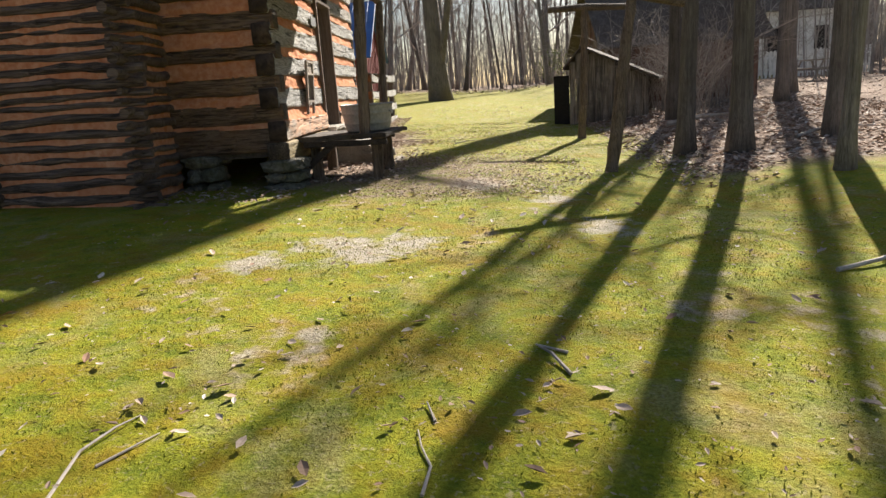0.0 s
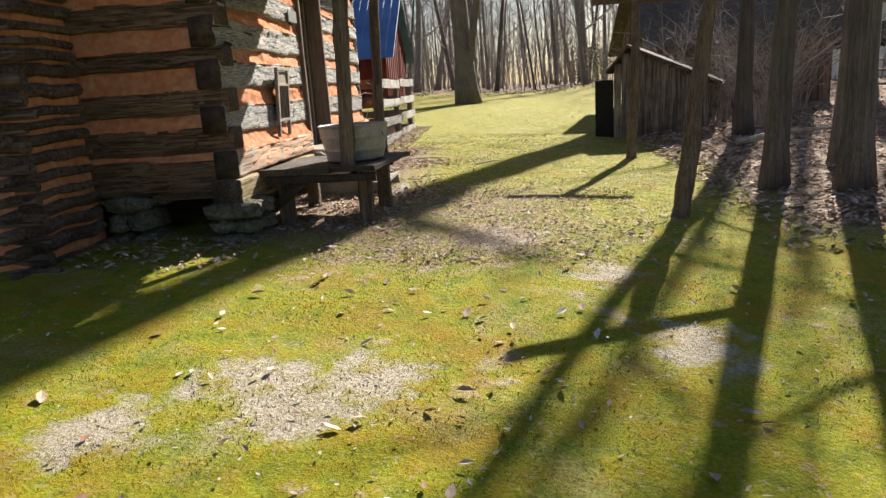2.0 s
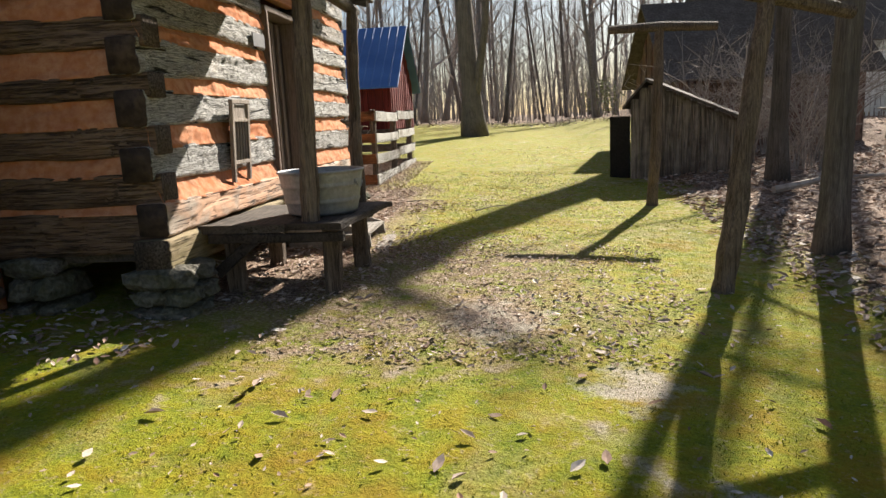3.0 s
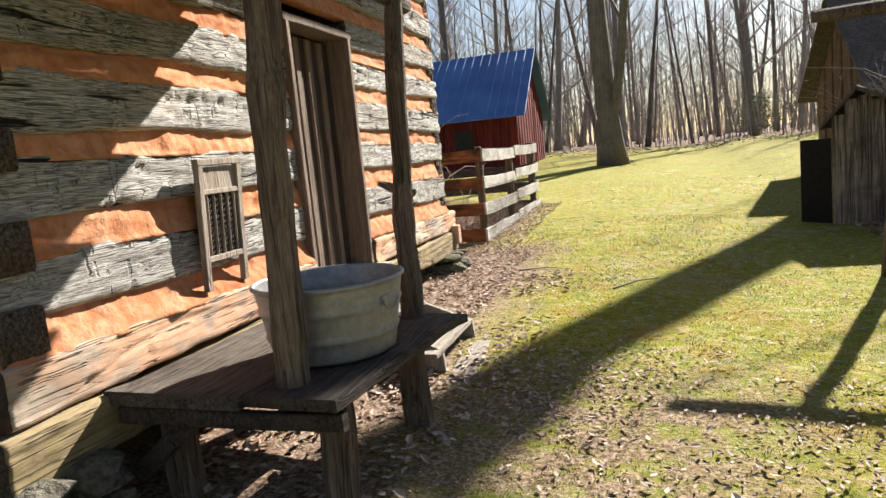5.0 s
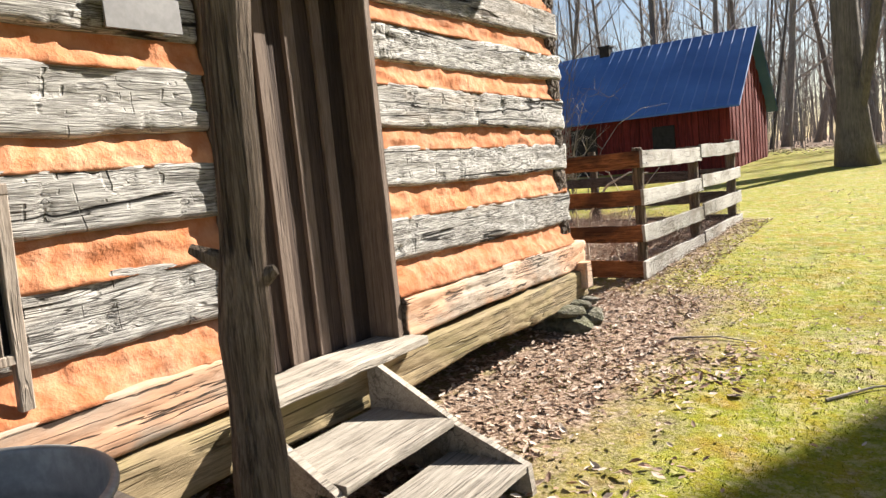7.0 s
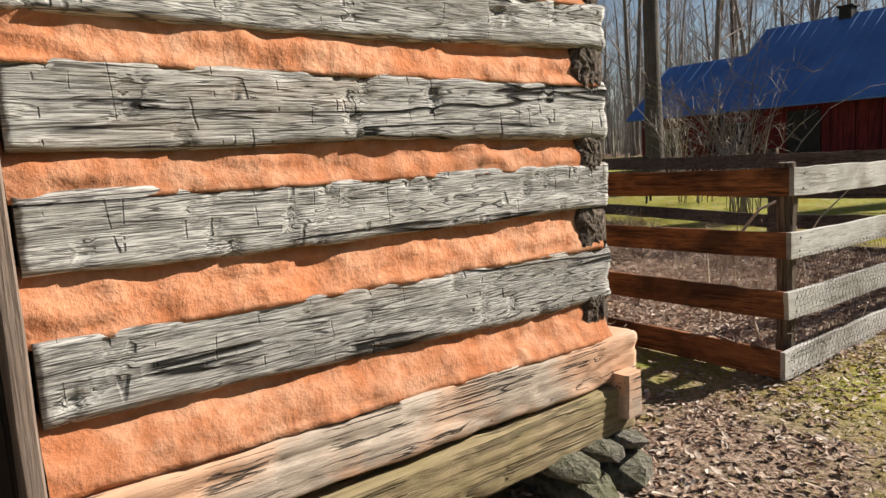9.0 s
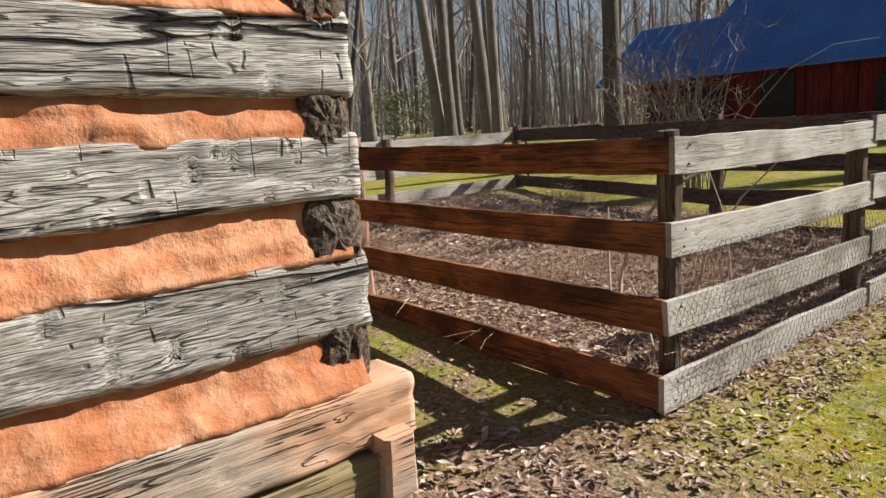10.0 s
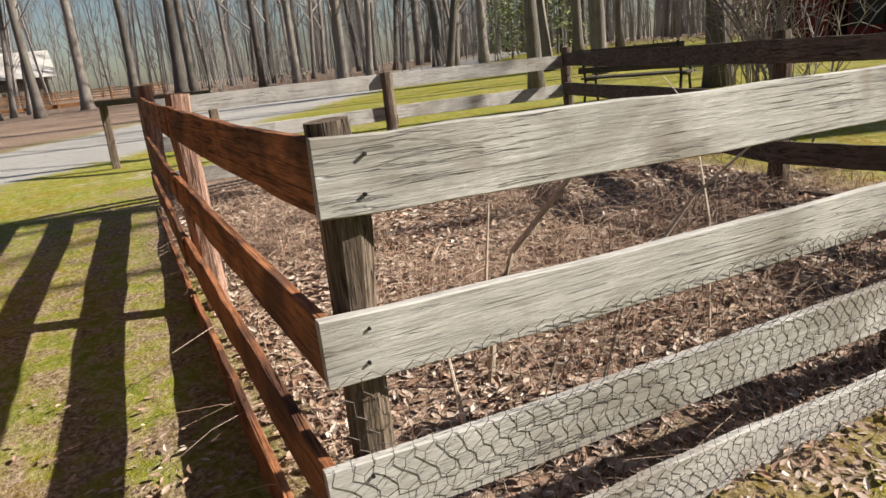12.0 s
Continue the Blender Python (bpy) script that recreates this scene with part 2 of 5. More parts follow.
# distant bark, paled to put the air's haze into its colour
FAR_TWIG = plain("haze_paled_bark", (0.26, 0.235, 0.22), (0.40, 0.37, 0.345), 2, 0.95, vary=(0.9, 1.1))
TWIG = plain("twig_bark", (0.25, 0.215, 0.19), (0.44, 0.385, 0.34), 8, 0.9, vary=(0.7, 1.4))
ZINC = plain("galvanised_steel", (0.26, 0.265, 0.275), (0.37, 0.375, 0.385), 30, 0.5, 0.45, 0.08, 0.4, c3=(0.20, 0.20, 0.205))
IRON = plain("dark_iron", (0.02, 0.018, 0.017), (0.05, 0.045, 0.04), 40, 0.6, 0.6)
WIRE = plain("rusty_wire", (0.06, 0.05, 0.042), (0.13, 0.11, 0.095), 40, 0.6, 0.5)
PLAQUE = plain("slate_plaque", (0.22, 0.215, 0.22), (0.27, 0.265, 0.27), 30, 0.5, strength=0.05)
GRAVEL = plain("gravel", (0.36, 0.33, 0.30), (0.58, 0.55, 0.52), 45, 0.95, strength=0.6, c3=(0.40, 0.37, 0.34))
LEAVES = by_island("dry_leaf", [(0.20, 0.12, 0.08), (0.40, 0.29, 0.22), (0.30, 0.17, 0.11), (0.58, 0.48, 0.40), (0.44, 0.32, 0.25), (0.70, 0.62, 0.54), (0.24, 0.14, 0.09)])
STRAW = by_island("dry_stalk", [(0.30, 0.20, 0.14), (0.45, 0.35, 0.25), (0.34, 0.20, 0.15), (0.58, 0.47, 0.37), (0.40, 0.26, 0.20)])
GRASS = by_island("moss_blade", [(0.15, 0.17, 0.010), (0.23, 0.235, 0.016), (0.30, 0.285, 0.025), (0.13, 0.175, 0.010), (0.31, 0.255, 0.035)])
LEAF_GREEN = by_island("evergreen_leaf", [(0.14, 0.18, 0.06), (0.21, 0.25, 0.09), (0.29, 0.32, 0.14)])


# ---- shape helpers ----
def thing(name, at=(0, 0, 0), label="", category="", group="", kind=""):
    ob = new(name)
    ob.location = at
    ob.empty_display_size = 0.1
    return tagged(ob, label, category, group, kind)


def spot(ob):
    p = Vector(ob.location)
    while ob.parent:
        ob = ob.parent
        p += ob.location
    return p


def part(name, bm, material, parent=None, label="", smooth=False):
    """Links a bmesh that is laid out in world metres as one mesh object, under a thing or a part."""
    me = bpy.data.meshes.new(name)
    if parent:
        bmesh.ops.translate(bm, verts=bm.verts, vec=-spot(parent))
    bm.to_mesh(me)
    bm.free()
    me.materials.append(material)
    if smooth:
        me.polygons.foreach_set("use_smooth", [True] * len(me.polygons))
    ob = new(name, me)
    if parent:
        ob.parent = parent
    if label:
        ob["label"] = label
    return ob


def raw(name, verts, faces, material, parent=None, smooth=False):
    me = bpy.data.meshes.new(name)
    if parent:
        o = spot(parent)
        verts = [(v[0] - o.x, v[1] - o.y, v[2] - o.z) for v in verts]
    me.from_pydata(verts, [], faces)
    me.materials.append(material)
    if smooth:
        me.polygons.foreach_set("use_smooth", [True] * len(me.polygons))
    ob = new(name, me)
    if parent:
        ob.parent = parent
    return ob


def wob(p, s, a, k=0.0):
    return (noise.noise(Vector(p) * s + Vector((k, k * 1.7, -k))) * a)


def beam(a, b, w, h, bm=None, n=10, rough=0.006, seed=0.0, up=(0, 0, 1), bev=0.12, taper=1.0, bow=0.0):
    """A sawn or hewn timber from a to b, w wide and h high, with eased edges and a slightly uneven face."""
    bm = bm or bmesh.new()
    a, b = Vector(a), Vector(b)
    d = (b - a).normalized()
    side = d.cross(Vector(up)).normalized()
    top = side.cross(d).normalized()
    e = min(w, h) * bev
    ring = [(-w / 2 + e, -h / 2), (w / 2 - e, -h / 2), (w / 2, -h / 2 + e), (w / 2, h / 2 - e), (w / 2 - e, h / 2), (-w / 2 + e, h / 2), (-w / 2, h / 2 - e), (-w / 2, -h / 2 + e)]
    rows = []
    for i in range(n + 1):
        f = i / n
        c = a.lerp(b, f) + top * (bow * (4 * f * (1 - f)))
        k = 1 + (taper - 1) * f
        row = []
        for u, v in ring:
            p = c + side * u * k + top * v * k
            q = Vector((wob(p, 5, rough, seed), wob(p, 5, rough, seed + 9), wob(p, 5, rough, seed + 17)))
            row.append(bm.verts.new(p + q))
        rows.append(row)
    m = len(ring)
    for r, s in zip(rows, rows[1:]):
        for j in range(m):
            bm.faces.new((r[j], r[(j + 1) % m], s[(j + 1) % m], s[j]))
    bm.faces.new(rows[0][::-1])
    bm.faces.new(rows[-1])
    return bm


def tube(points, radii, bm=None, sides=8, rough=0.0, seed=0.0, cap=True):
    bm = bm or bmesh.new()
    pts = [Vector(p) for p in points]
    rows = []
    for i, (p, r) in enumerate(zip(pts, radii)):
        d = (pts[min(i + 1, len(pts) - 1)] - pts[max(i - 1, 0)]).normalized()
        ref = Vector((0, 0, 1)) if abs(d.z) < 0.9 else Vector((1, 0, 0))
        u = d.cross(ref).normalized()
        v = d.cross(u)
        row = []
        for j in range(sides):
            an = 2 * math.pi * j / sides
            q = p + (u * math.cos(an) + v * math.sin(an)) * r
            k = 1 + (noise.noise(q * 4 + Vector((seed, 0, 0))) * rough if rough else 0)
            row.append(bm.verts.new(p + (q - p) * k))
        rows.append(row)
    for r, s in zip(rows, rows[1:]):
        for j in range(sides):
            bm.faces.new((r[j], r[(j + 1) % sides], s[(j + 1) % sides], s[j]))
    if cap:
        bm.faces.new(rows[0][::-1])
        bm.faces.new(rows[-1])
    return bm


def slab(x0, x1, y0, y1, z0, z1, bm=None):
    bm = bm or bmesh.new()
    r = bmesh.ops.create_cube(bm, size=1)
    bmesh.ops.scale(bm, verts=r["verts"], vec=(x1 - x0, y1 - y0, z1 - z0))
    bmesh.ops.translate(bm, verts=r["verts"], vec=((x0 + x1) / 2, (y0 + y1) / 2, (z0 + z1) / 2))
    return bm


def lerp(a, b, f):
    return a + (b - a) * f


def sm(a, b, x):
    f = min(1, max(0, (x - a) / (b - a)))
    return f * f * (3 - 2 * f)


# ---- ground ----
def gz(x, y):
    z = 0.14 - 0.04 * min(max(x, -8), 2.6) + 0.025 * min(max(y, -4), 45)
    z += 0.16 * sm(2.2, 4.2, x) * sm(4, 8, y) + 0.25 * sm(-12, -40, x)
    z += 0.02 * noise.noise((x * 0.8, y * 0.8, 3)) + 0.008 * noise.noise((x * 4, y * 4, 7)) * (abs(x) < 20)
    return z


def graded(lo, hi, step, far):
    v = list(np.arange(lo, hi + 1e-6, step))
    d, a, b = step, lo, hi
    while b < far:
        d *= 1.25
        a -= d
        b += d
        v = [a] + v + [b]
    return v


def build_ground():
    xs, ys = graded(-9, 7, 0.16, 420), graded(-2, 21, 0.16, 420)
    verts = [(x, y, gz(x, y)) for y in ys for x in xs]
    n = len(xs)
    faces = [(j * n + i, j * n + i + 1, (j + 1) * n + i + 1, (j + 1) * n + i) for j in range(len(ys) - 1) for i in range(n - 1)]
    ob = raw("ground", verts, faces, ground_material(), None, True)
    tagged(ob, "mossy lawn with bare sandy patches and leaf litter", "lawn", kind="structure")


def ground_material():
    m, t, b = graph("mossy_ground")
    v = coords(t)
    fine, mid, big = noise_tex(t, v, 55, 6, 0.7), noise_tex(t, v, 5.5, 5, 0.6), noise_tex(t, v, 0.9, 4, 0.55, 0.5)
    moss = ramp(t, fine, [(0.30, (0.07, 0.08, 0.006)), (0.5, (0.20, 0.21, 0.009)), (0.70, (0.38, 0.37, 0.026))])
    moss2 = ramp(t, mid, [(0.36, (0.085, 0.135, 0.010)), (0.5, (0.24, 0.24, 0.014)), (0.62, (0.29, 0.19, 0.010))])
    moss = mix(t, 0.5, moss, moss2)
    dirt = ramp(t, fine, [(0.32, (0.20, 0.16, 0.12)), (0.5, (0.38, 0.325, 0.265)), (0.68, (0.57, 0.51, 0.44))])
    litter = ramp(t, noise_tex(t, v, 38, 5, 0.75), [(0.38, (0.07, 0.043, 0.03)), (0.5, (0.23, 0.155, 0.11)), (0.63, (0.48, 0.375, 0.30))])
    patch = grey(t, mix(t, 0.45, big, mid), 0.58, 0.65, 0.0, 0.8)
    col = mix(t, patch, moss, dirt)
    fleck = grey(t, noise_tex(t, v, 34, 3, 0.5, 0.8), 0.61, 0.66, 0.0, 0.45)
    col = mix(t, fleck, col, (0.36, 0.28, 0.20))
    thin = grey(t, noise_tex(t, v, 2.1, 4, 0.65), 0.50, 0.66, 0.0, 0.6)
    col = mix(t, thin, col, (0.24, 0.135, 0.012))
    straw = grey(t, noise_tex(t, v, 1.3, 5, 0.7, 0.6), 0.52, 0.66, 0.0, 0.5)
    col = mix(t, straw, col, ramp(t, fine, [(0.34, (0.15, 0.125, 0.045)), (0.66, (0.40, 0.355, 0.19))]))
    # leaf litter on the wooded bank, in the garden, along the walls and out under the trees
    sep = t.nodes.new("ShaderNodeSeparateXYZ")
    t.links.new(v, sep.inputs[0])

    def op(kind, a, c):
        n = t.nodes.new("ShaderNodeMath")
        n.operation = kind
        for s, q in ((n.inputs[0], a), (n.inputs[1], c)):
            if isinstance(q, (int, float)):
                s.default_value = q
            else:
                t.links.new(q, s)
        return n.outputs[0]

    wig = op("MULTIPLY", op("SUBTRACT", mix(t, 0.5, big, mid), 0.5), 2.2)
    x, y = op("ADD", sep.outputs[0], wig), op("ADD", sep.outputs[1], wig)

    # thin straw-coloured tufts on the open lawn
    tuft = op("MULTIPLY", grey(t, noise_tex(t, v, 12, 6, 0.8), 0.49, 0.60, 0.0, 0.6), grey(t, sep.outputs[1], 6.5, 11.0))
    col = mix(t, tuft, col, (0.42, 0.37, 0.19))

    def band(q, a, c, soft):
        return op("MULTIPLY", grey(t, q, a - soft, a + soft), grey(t, q, c - soft, c + soft, 1.0, 0.0))

    bank = op("MULTIPLY", grey(t, op("SUBTRACT", x, op("MULTIPLY", op("MAXIMUM", op("SUBTRACT", y, 17.0), 0.0), 0.7)), 2.6, 3.1), grey(t, y, 7.6, 8.4))
    garden = op("MULTIPLY", band(x, -9.8, -2.0, 0.25), band(y, 15.1, 19.8, 0.3))
    wall = op("MULTIPLY", band(x, -2.6, -1.1, 0.3), band(y, 8.0, 15.0, 0.4))
    woods = op("MAXIMUM", grey(t, y, 40.0, 46.0), grey(t, op("ADD", x, y), -6.5, -9.0))
    hollow = op("MULTIPLY", band(x, -1.4, 0.75, 0.4), op("MULTIPLY", band(y, 7.4, 10.4, 0.5), grey(t, mid, 0.38, 0.52)))
    lane = op("MULTIPLY", op("MULTIPLY", band(x, -9.0, -2.0, 0.3), band(y, 13.4, 15.4, 0.3)), grey(t, mid, 0.44, 0.58, 0.1, 0.8))
    road = op("MULTIPLY", grey(t, x, -9.4, -10.2), band(op("ADD", y, x), -7.5, 0.6, 0.5))
    stones = ramp(t, fine, [(0.36, (0.20, 0.185, 0.17)), (0.5, (0.34, 0.32, 0.30)), (0.64, (0.50, 0.48, 0.455))])
    # worn sandy spots
    for px, py, r in ((-0.85, 5.0, 0.22), (-0.5, 5.2, 0.2), (-1.6, 4.7, 0.16), (-1.15, 5.25, 0.16), (1.12, 5.66, 0.22), (0.87, 6.96, 0.2), (0.05, 8.05, 0.3)):
        dx, dy = op("SUBTRACT", sep.outputs[0], px), op("MULTIPLY", op("SUBTRACT", sep.outputs[1], py), 0.75)
        dist = op("SQRT", op("ADD", op("MULTIPLY", dx, dx), op("MULTIPLY", dy, dy)), 0.0)
        edge = op("ADD", dist, op("MULTIPLY", op("SUBTRACT", mid, 0.5), 0.9))
        col = mix(t, grey(t, edge, r - 0.08, r + 0.08, 0.85, 0.0), col, dirt)
    lit = op("MAXIMUM", op("MAXIMUM", bank, garden), op("MAXIMUM", op("MAXIMUM", wall, op("MAXIMUM", woods, lane)), op("MULTIPLY", hollow, 0.8)))
    col = mix(t, lit, col, litter)
    col = mix(t, road, col, stones)
    t.links.new(col, b.inputs["Base Color"])
    b.inputs["Roughness"].default_value, b.inputs["Specular IOR Level"].default_value = 0.95, 0.15
    n1 = bump(t, b, fine, 0.8, 0.02)
    bump(t, b, mid, 0.5, 0.06, n1)
    return m


build_ground()

# ---- cabin ----
FX = -2.18            # outer face of the front wall
Y0, Y1 = 7.98, 13.66  # the two gable walls
COURSES = [(0.985, 1.215, 0.985, 1.205), (1.36, 1.60, 1.355, 1.62), (1.74, 1.985, 1.78, 1.985), (2.085, 2.335, 2.085, 2.335), (2.43, 2.65, 2.475, 2.665), (2.77, 3.01, 2.78, 3.0), (3.12, 3.36, 3.12, 3.36), (3.48, 3.74, 3.48, 3.74), (3.85, 4.12, 3.85, 4.12)]


def hewn(name, y0, y1, za, zb, face, thick, parent, material, seed, label="", notch=0.011, across=False, end=None):
    """One hewn log along y (or along x with across): za, zb are its bottom and top at either end; scored by the axe."""
    length = y1 - y0
    n = max(8, int(length / 0.022))
    prof = [(-0.5, 0.10), (-0.5, 0.9), (-0.46, 0.98), (0.3, 1.0), (0.44, 0.985), (0.49, 0.94), *((0.5, 0.88 - 0.0585 * k) for k in range(14)), (0.49, 0.06), (0.43, 0.012), (0.3, 0.0), (-0.46, 0.02)]
    rnd = random.Random(int(seed * 977))
    cuts = [(rnd.uniform(0, length), rnd.uniform(0.0, 1.0), rnd.uniform(0.08, 0.28), rnd.uniform(0.4, 1.3)) for _ in range(int(length * 9))]
    verts, faces = [], []
    for i in range(n + 1):
        s = length * i / n
        f = i / n
        lo, hi = lerp(za[0], zb[0], f), lerp(za[1], zb[1], f)
        lo += 0.022 * noise.noise((s * 1.3, seed, 1)) + 0.008 * noise.noise((s * 6, seed, 2))
        hi += 0.022 * noise.noise((s * 1.3, seed, 5)) + 0.008 * noise.noise((s * 6, seed, 6))
        for u, v in prof:
            z = lerp(lo, hi, v)
            out = u * thick
            if u > 0.4:
                out += 0.012 * noise.noise((s * 2.2, z * 9, seed)) + 0.006 * noise.noise((s * 11, z * 30, seed)) - 0.006 * abs(noise.noise((s * 1.1, z * 22, seed + 3))) - 0.009 * max(0, 1 - abs(noise.noise((s * 0.7, z * 5, seed + 6))) * 16)
                for c, w, h, d in cuts:
                    k = s - c - 0.03 * (v - w)
                    if 0 < k < 0.04 and abs(v - w) < h:
                        out -= notch * d * (k / 0.04)
            p = (face - thick / 2 + out, y0 + s, z) if not across else (y0 + s, face + thick / 2 - out, z)
            verts.append(p)
    m = len(prof)
    for i in range(n):
        for j in range(m):
            q = (i * m + j, i * m + (j + 1) % m, (i + 1) * m + (j + 1) % m, (i + 1) * m + j)
            faces.append(q if across else q[::-1])
    faces.append(tuple(range(m)) if not across else tuple(range(m))[::-1])
    faces.append(tuple(range(n * m, n * m + m))[::-1] if not across else tuple(range(n * m, n * m + m)))
    ob = raw(name, verts, faces, material, parent, True)
    ob.data.materials.append(end or ENDGRAIN)
    ob.data.polygons[len(faces) - 1].material_index = 1
    ob.data.polygons[len(faces) - 2].material_index = 1
    if label:
        ob["label"] = label
    return ob


def daub(y0, y1, za, zb, face, parent, seed, across=False, swell=0.0):
    """Rough clay pressed into the gap between two logs; swell fills it out over the log below."""
    length = y1 - y0
    n, k = max(6, int(length / 0.022)), 12
    verts, faces = [], []
    for i in range(n + 1):
        f = i / n
        lo, hi = lerp(za[0], zb[0], f) - 0.02, lerp(za[1], zb[1], f) + 0.03
        for j in range(k):
            g = j / (k - 1)
            z = lerp(lo, hi, g)
            s = length * f
            out = -0.002 - 0.048 * g + swell * (1 - g) ** 1.4 + 0.020 * noise.noise((s * 3, z * 12, seed)) + 0.012 * noise.noise((s * 9, z * 26, seed)) + 0.010 * max(0, noise.noise((s * 21, z * 6, seed + 4))) - 0.03 * max(0, noise.noise((s * 2.4, z * 20, seed + 8)) - 0.25)
            verts.append((face + out, y0 + s, z) if not across else (y0 + s, face - out, z))
    base = len(verts)
    for i in range(n + 1):
        for g in (0, k - 1):
            v = verts[i * k + g]
            verts.append((v[0] - 0.1, v[1], v[2]) if not across else (v[0], v[1] + 0.1, v[2]))
    for i in range(n):
        for j in range(k - 1):
            q = (i * k + j, (i + 1) * k + j, (i + 1) * k + j + 1, i * k + j + 1)
            faces.append(q)
        b = base + 2 * i
        faces.append((b, b + 2, (i + 1) * k, i * k))
        faces.append((i * k + k - 1, (i + 1) * k + k - 1, b + 3, b + 1))
    return raw("clay_chinking", verts, faces, CLAY, parent, True)


DOOR_L, DOOR_R = 10.39, 11.40
wall_front = thing("wall_front", (FX, 10.8, 0.95), "hewn grey log cabin wall chinked with orange clay", "cabin wall", kind="structure")
for i, (a, b, c, d) in enumerate(COURSES):
    mid = lerp(a, c, 0.42), lerp(b, d, 0.42)
    mat_ = SILL_LOG if i == 0 else GREY_LOG
    face = FX + (0.055 if i == 0 else 0.0)
    if a < 2.8:
        mids = lerp(a, c, 0.6), lerp(b, d, 0.6)
        if 0 < i < 4:
            mids = (mids[0] + 0.03, mids[1] + 0.02)
        hewn("log", Y0 - 0.015 - 0.02 * (i % 2), DOOR_L - 0.02, (a, b), mid, face, 0.22, wall_front, mat_, 1.3 + i, notch=0.012 if i else 0.004, end=CORNER_END)
        hewn("log", DOOR_R + 0.02, Y1 + 0.05 + (0.1 if i == 0 else 0), mids, (c, d), face, 0.22, wall_front, mat_, 41.7 + i, notch=0.012 if i else 0.004)
    else:
        hewn("log", Y0 - 0.02, Y1 + 0.05, (a, b), (c, d), FX, 0.22, wall_front, GREY_LOG, 81.1 + i, end=CORNER_END)
    if i + 1 < len(COURSES):
        na, nb, nc, nd = COURSES[i + 1]
        lo, hi = (b, na), (d, nc)
        if a < 2.45:
            daub(Y0, DOOR_L - 0.01, lo, (lerp(b, d, 0.42), lerp(na, nc, 0.42)), FX, wall_front, i * 3.1, swell=0 if i else 0.05)
            daub(DOOR_R + 0.01, Y1, (lerp(b, d, 0.6) + 0.02, lerp(na, nc, 0.6) + 0.03), hi, FX, wall_front, i * 3.1 + 50, swell=0 if i else 0.05)
        else:
            daub(Y0, Y1, lo, hi, FX, wall_front, i * 3.1)
hewn("sill_log", Y0 - 0.08, Y1 + 0.1, (0.73, 0.965), (0.74, 0.965), FX + 0.075, 0.26, wall_front, GREEN_SILL, 7.7, "greenish weathered sill beam", notch=0.003)

# gable wall towards the start of the walk
BX = -7.2
wall_end = thing("wall_gable_south", (-4.7, Y0, 0.9), "shaded hewn log gable wall with orange chinking", "cabin wall", kind="structure")
zs = [(0.86, 1.165), (1.205, 1.42), (1.54, 1.755), (1.93, 2.095), (2.26, 2.47), (2.63, 2.84), (3.0, 3.22), (3.37, 3.6), (3.74, 3.98)]
for i, (lo, hi) in enumerate(zs):
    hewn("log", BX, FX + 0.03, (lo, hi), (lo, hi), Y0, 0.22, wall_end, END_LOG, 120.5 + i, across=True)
    if i:
        daub(BX, FX - 0.02, (zs[i - 1][1], lo), (zs[i - 1][1], lo), Y0, wall_end, 200 + i, across=True)
bm = slab(BX + 0.1, FX - 0.16, Y0 + 0.16, Y0 + 0.24, 0.8, 4.2)
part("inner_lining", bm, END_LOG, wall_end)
# far gable wall: log ends show at the corner
def log_end(x, y, z, ry, rz, seed):
    """Rotted end of a log: a blunt, cracked, pitted round."""
    verts, faces = [(x + 0.052, y, z)], []
    n, rings = 30, (0.16, 0.34, 0.52, 0.7, 0.86, 0.96, 1.0, 1.0)
    for q, f in enumerate(rings):
        for j in range(n):
            an = 2 * math.pi * j / n
            cy, cz = math.cos(an), math.sin(an)
            k = max(abs(cy), abs(cz))
            w = f * (1 + 0.4 * (1 / k - 1)) * (1 + 0.10 * noise.noise((cy * 1.6, cz * 1.6, seed)))
            check = 0.012 * max(0, noise.noise((cy * 5, cz * 5, seed + 3))) * min(1, f * 1.6)
            pit = 0.012 * noise.noise((cy * f * 4, cz * f * 4, seed + 9)) + 0.005 * noise.noise((cy * f * 12, cz * f * 12, seed))
            out = 0.055 - 0.025 * f ** 4 + pit - check if q < 7 else -0.02
            verts.append((x + out, y + cy * w * ry, z + cz * w * rz))
    for j in range(n):
        faces.append((0, 1 + j, 1 + (j + 1) % n))
    for q in range(len(rings) - 1):
        for j in range(n):
            a, b = 1 + q * n, 1 + (q + 1) * n
            faces.append((a + j, b + j, b + (j + 1) % n, a + (j + 1) % n))
    raw("log_end", verts, faces, ENDGRAIN, wall_far)


wall_far = thing("wall_gable_north", (-4.7, Y1, 0.9), "hewn log gable wall with dark weathered log ends", "cabin wall", kind="structure")
for i, (lo, hi) in enumerate(zs):
    lo, hi = 1.155 + 0.365 * i, 1.435 + 0.365 * i + 0.02 * math.sin(i * 2.1)
    hewn("log", BX, FX - 0.05, (lo + 0.01, hi + 0.005), (lo - 0.005, hi + 0.005), Y1 - 0.11, 0.13, wall_far, END_LOG, 150.5 + i, across=True)
    log_end(FX - 0.055, Y1 - 0.045, (lo + hi) / 2, 0.095 + 0.012 * math.sin(i * 2.7), (hi - lo) * 0.46, i * 7.1)
part("spacer_block", beam((FX + 0.03, Y1 + 0.04, 0.83), (FX + 0.03, Y1 + 0.04, 1.03), 0.12, 0.2, n=4, rough=0.01, up=(1, 0, 0)), SILL_LOG, wall_front)
part("inner_lining", slab(BX + 0.1, FX - 0.16, Y1 - 0.2, Y1 - 0.12, 0.8, 4.2), CLAY, wall_far)
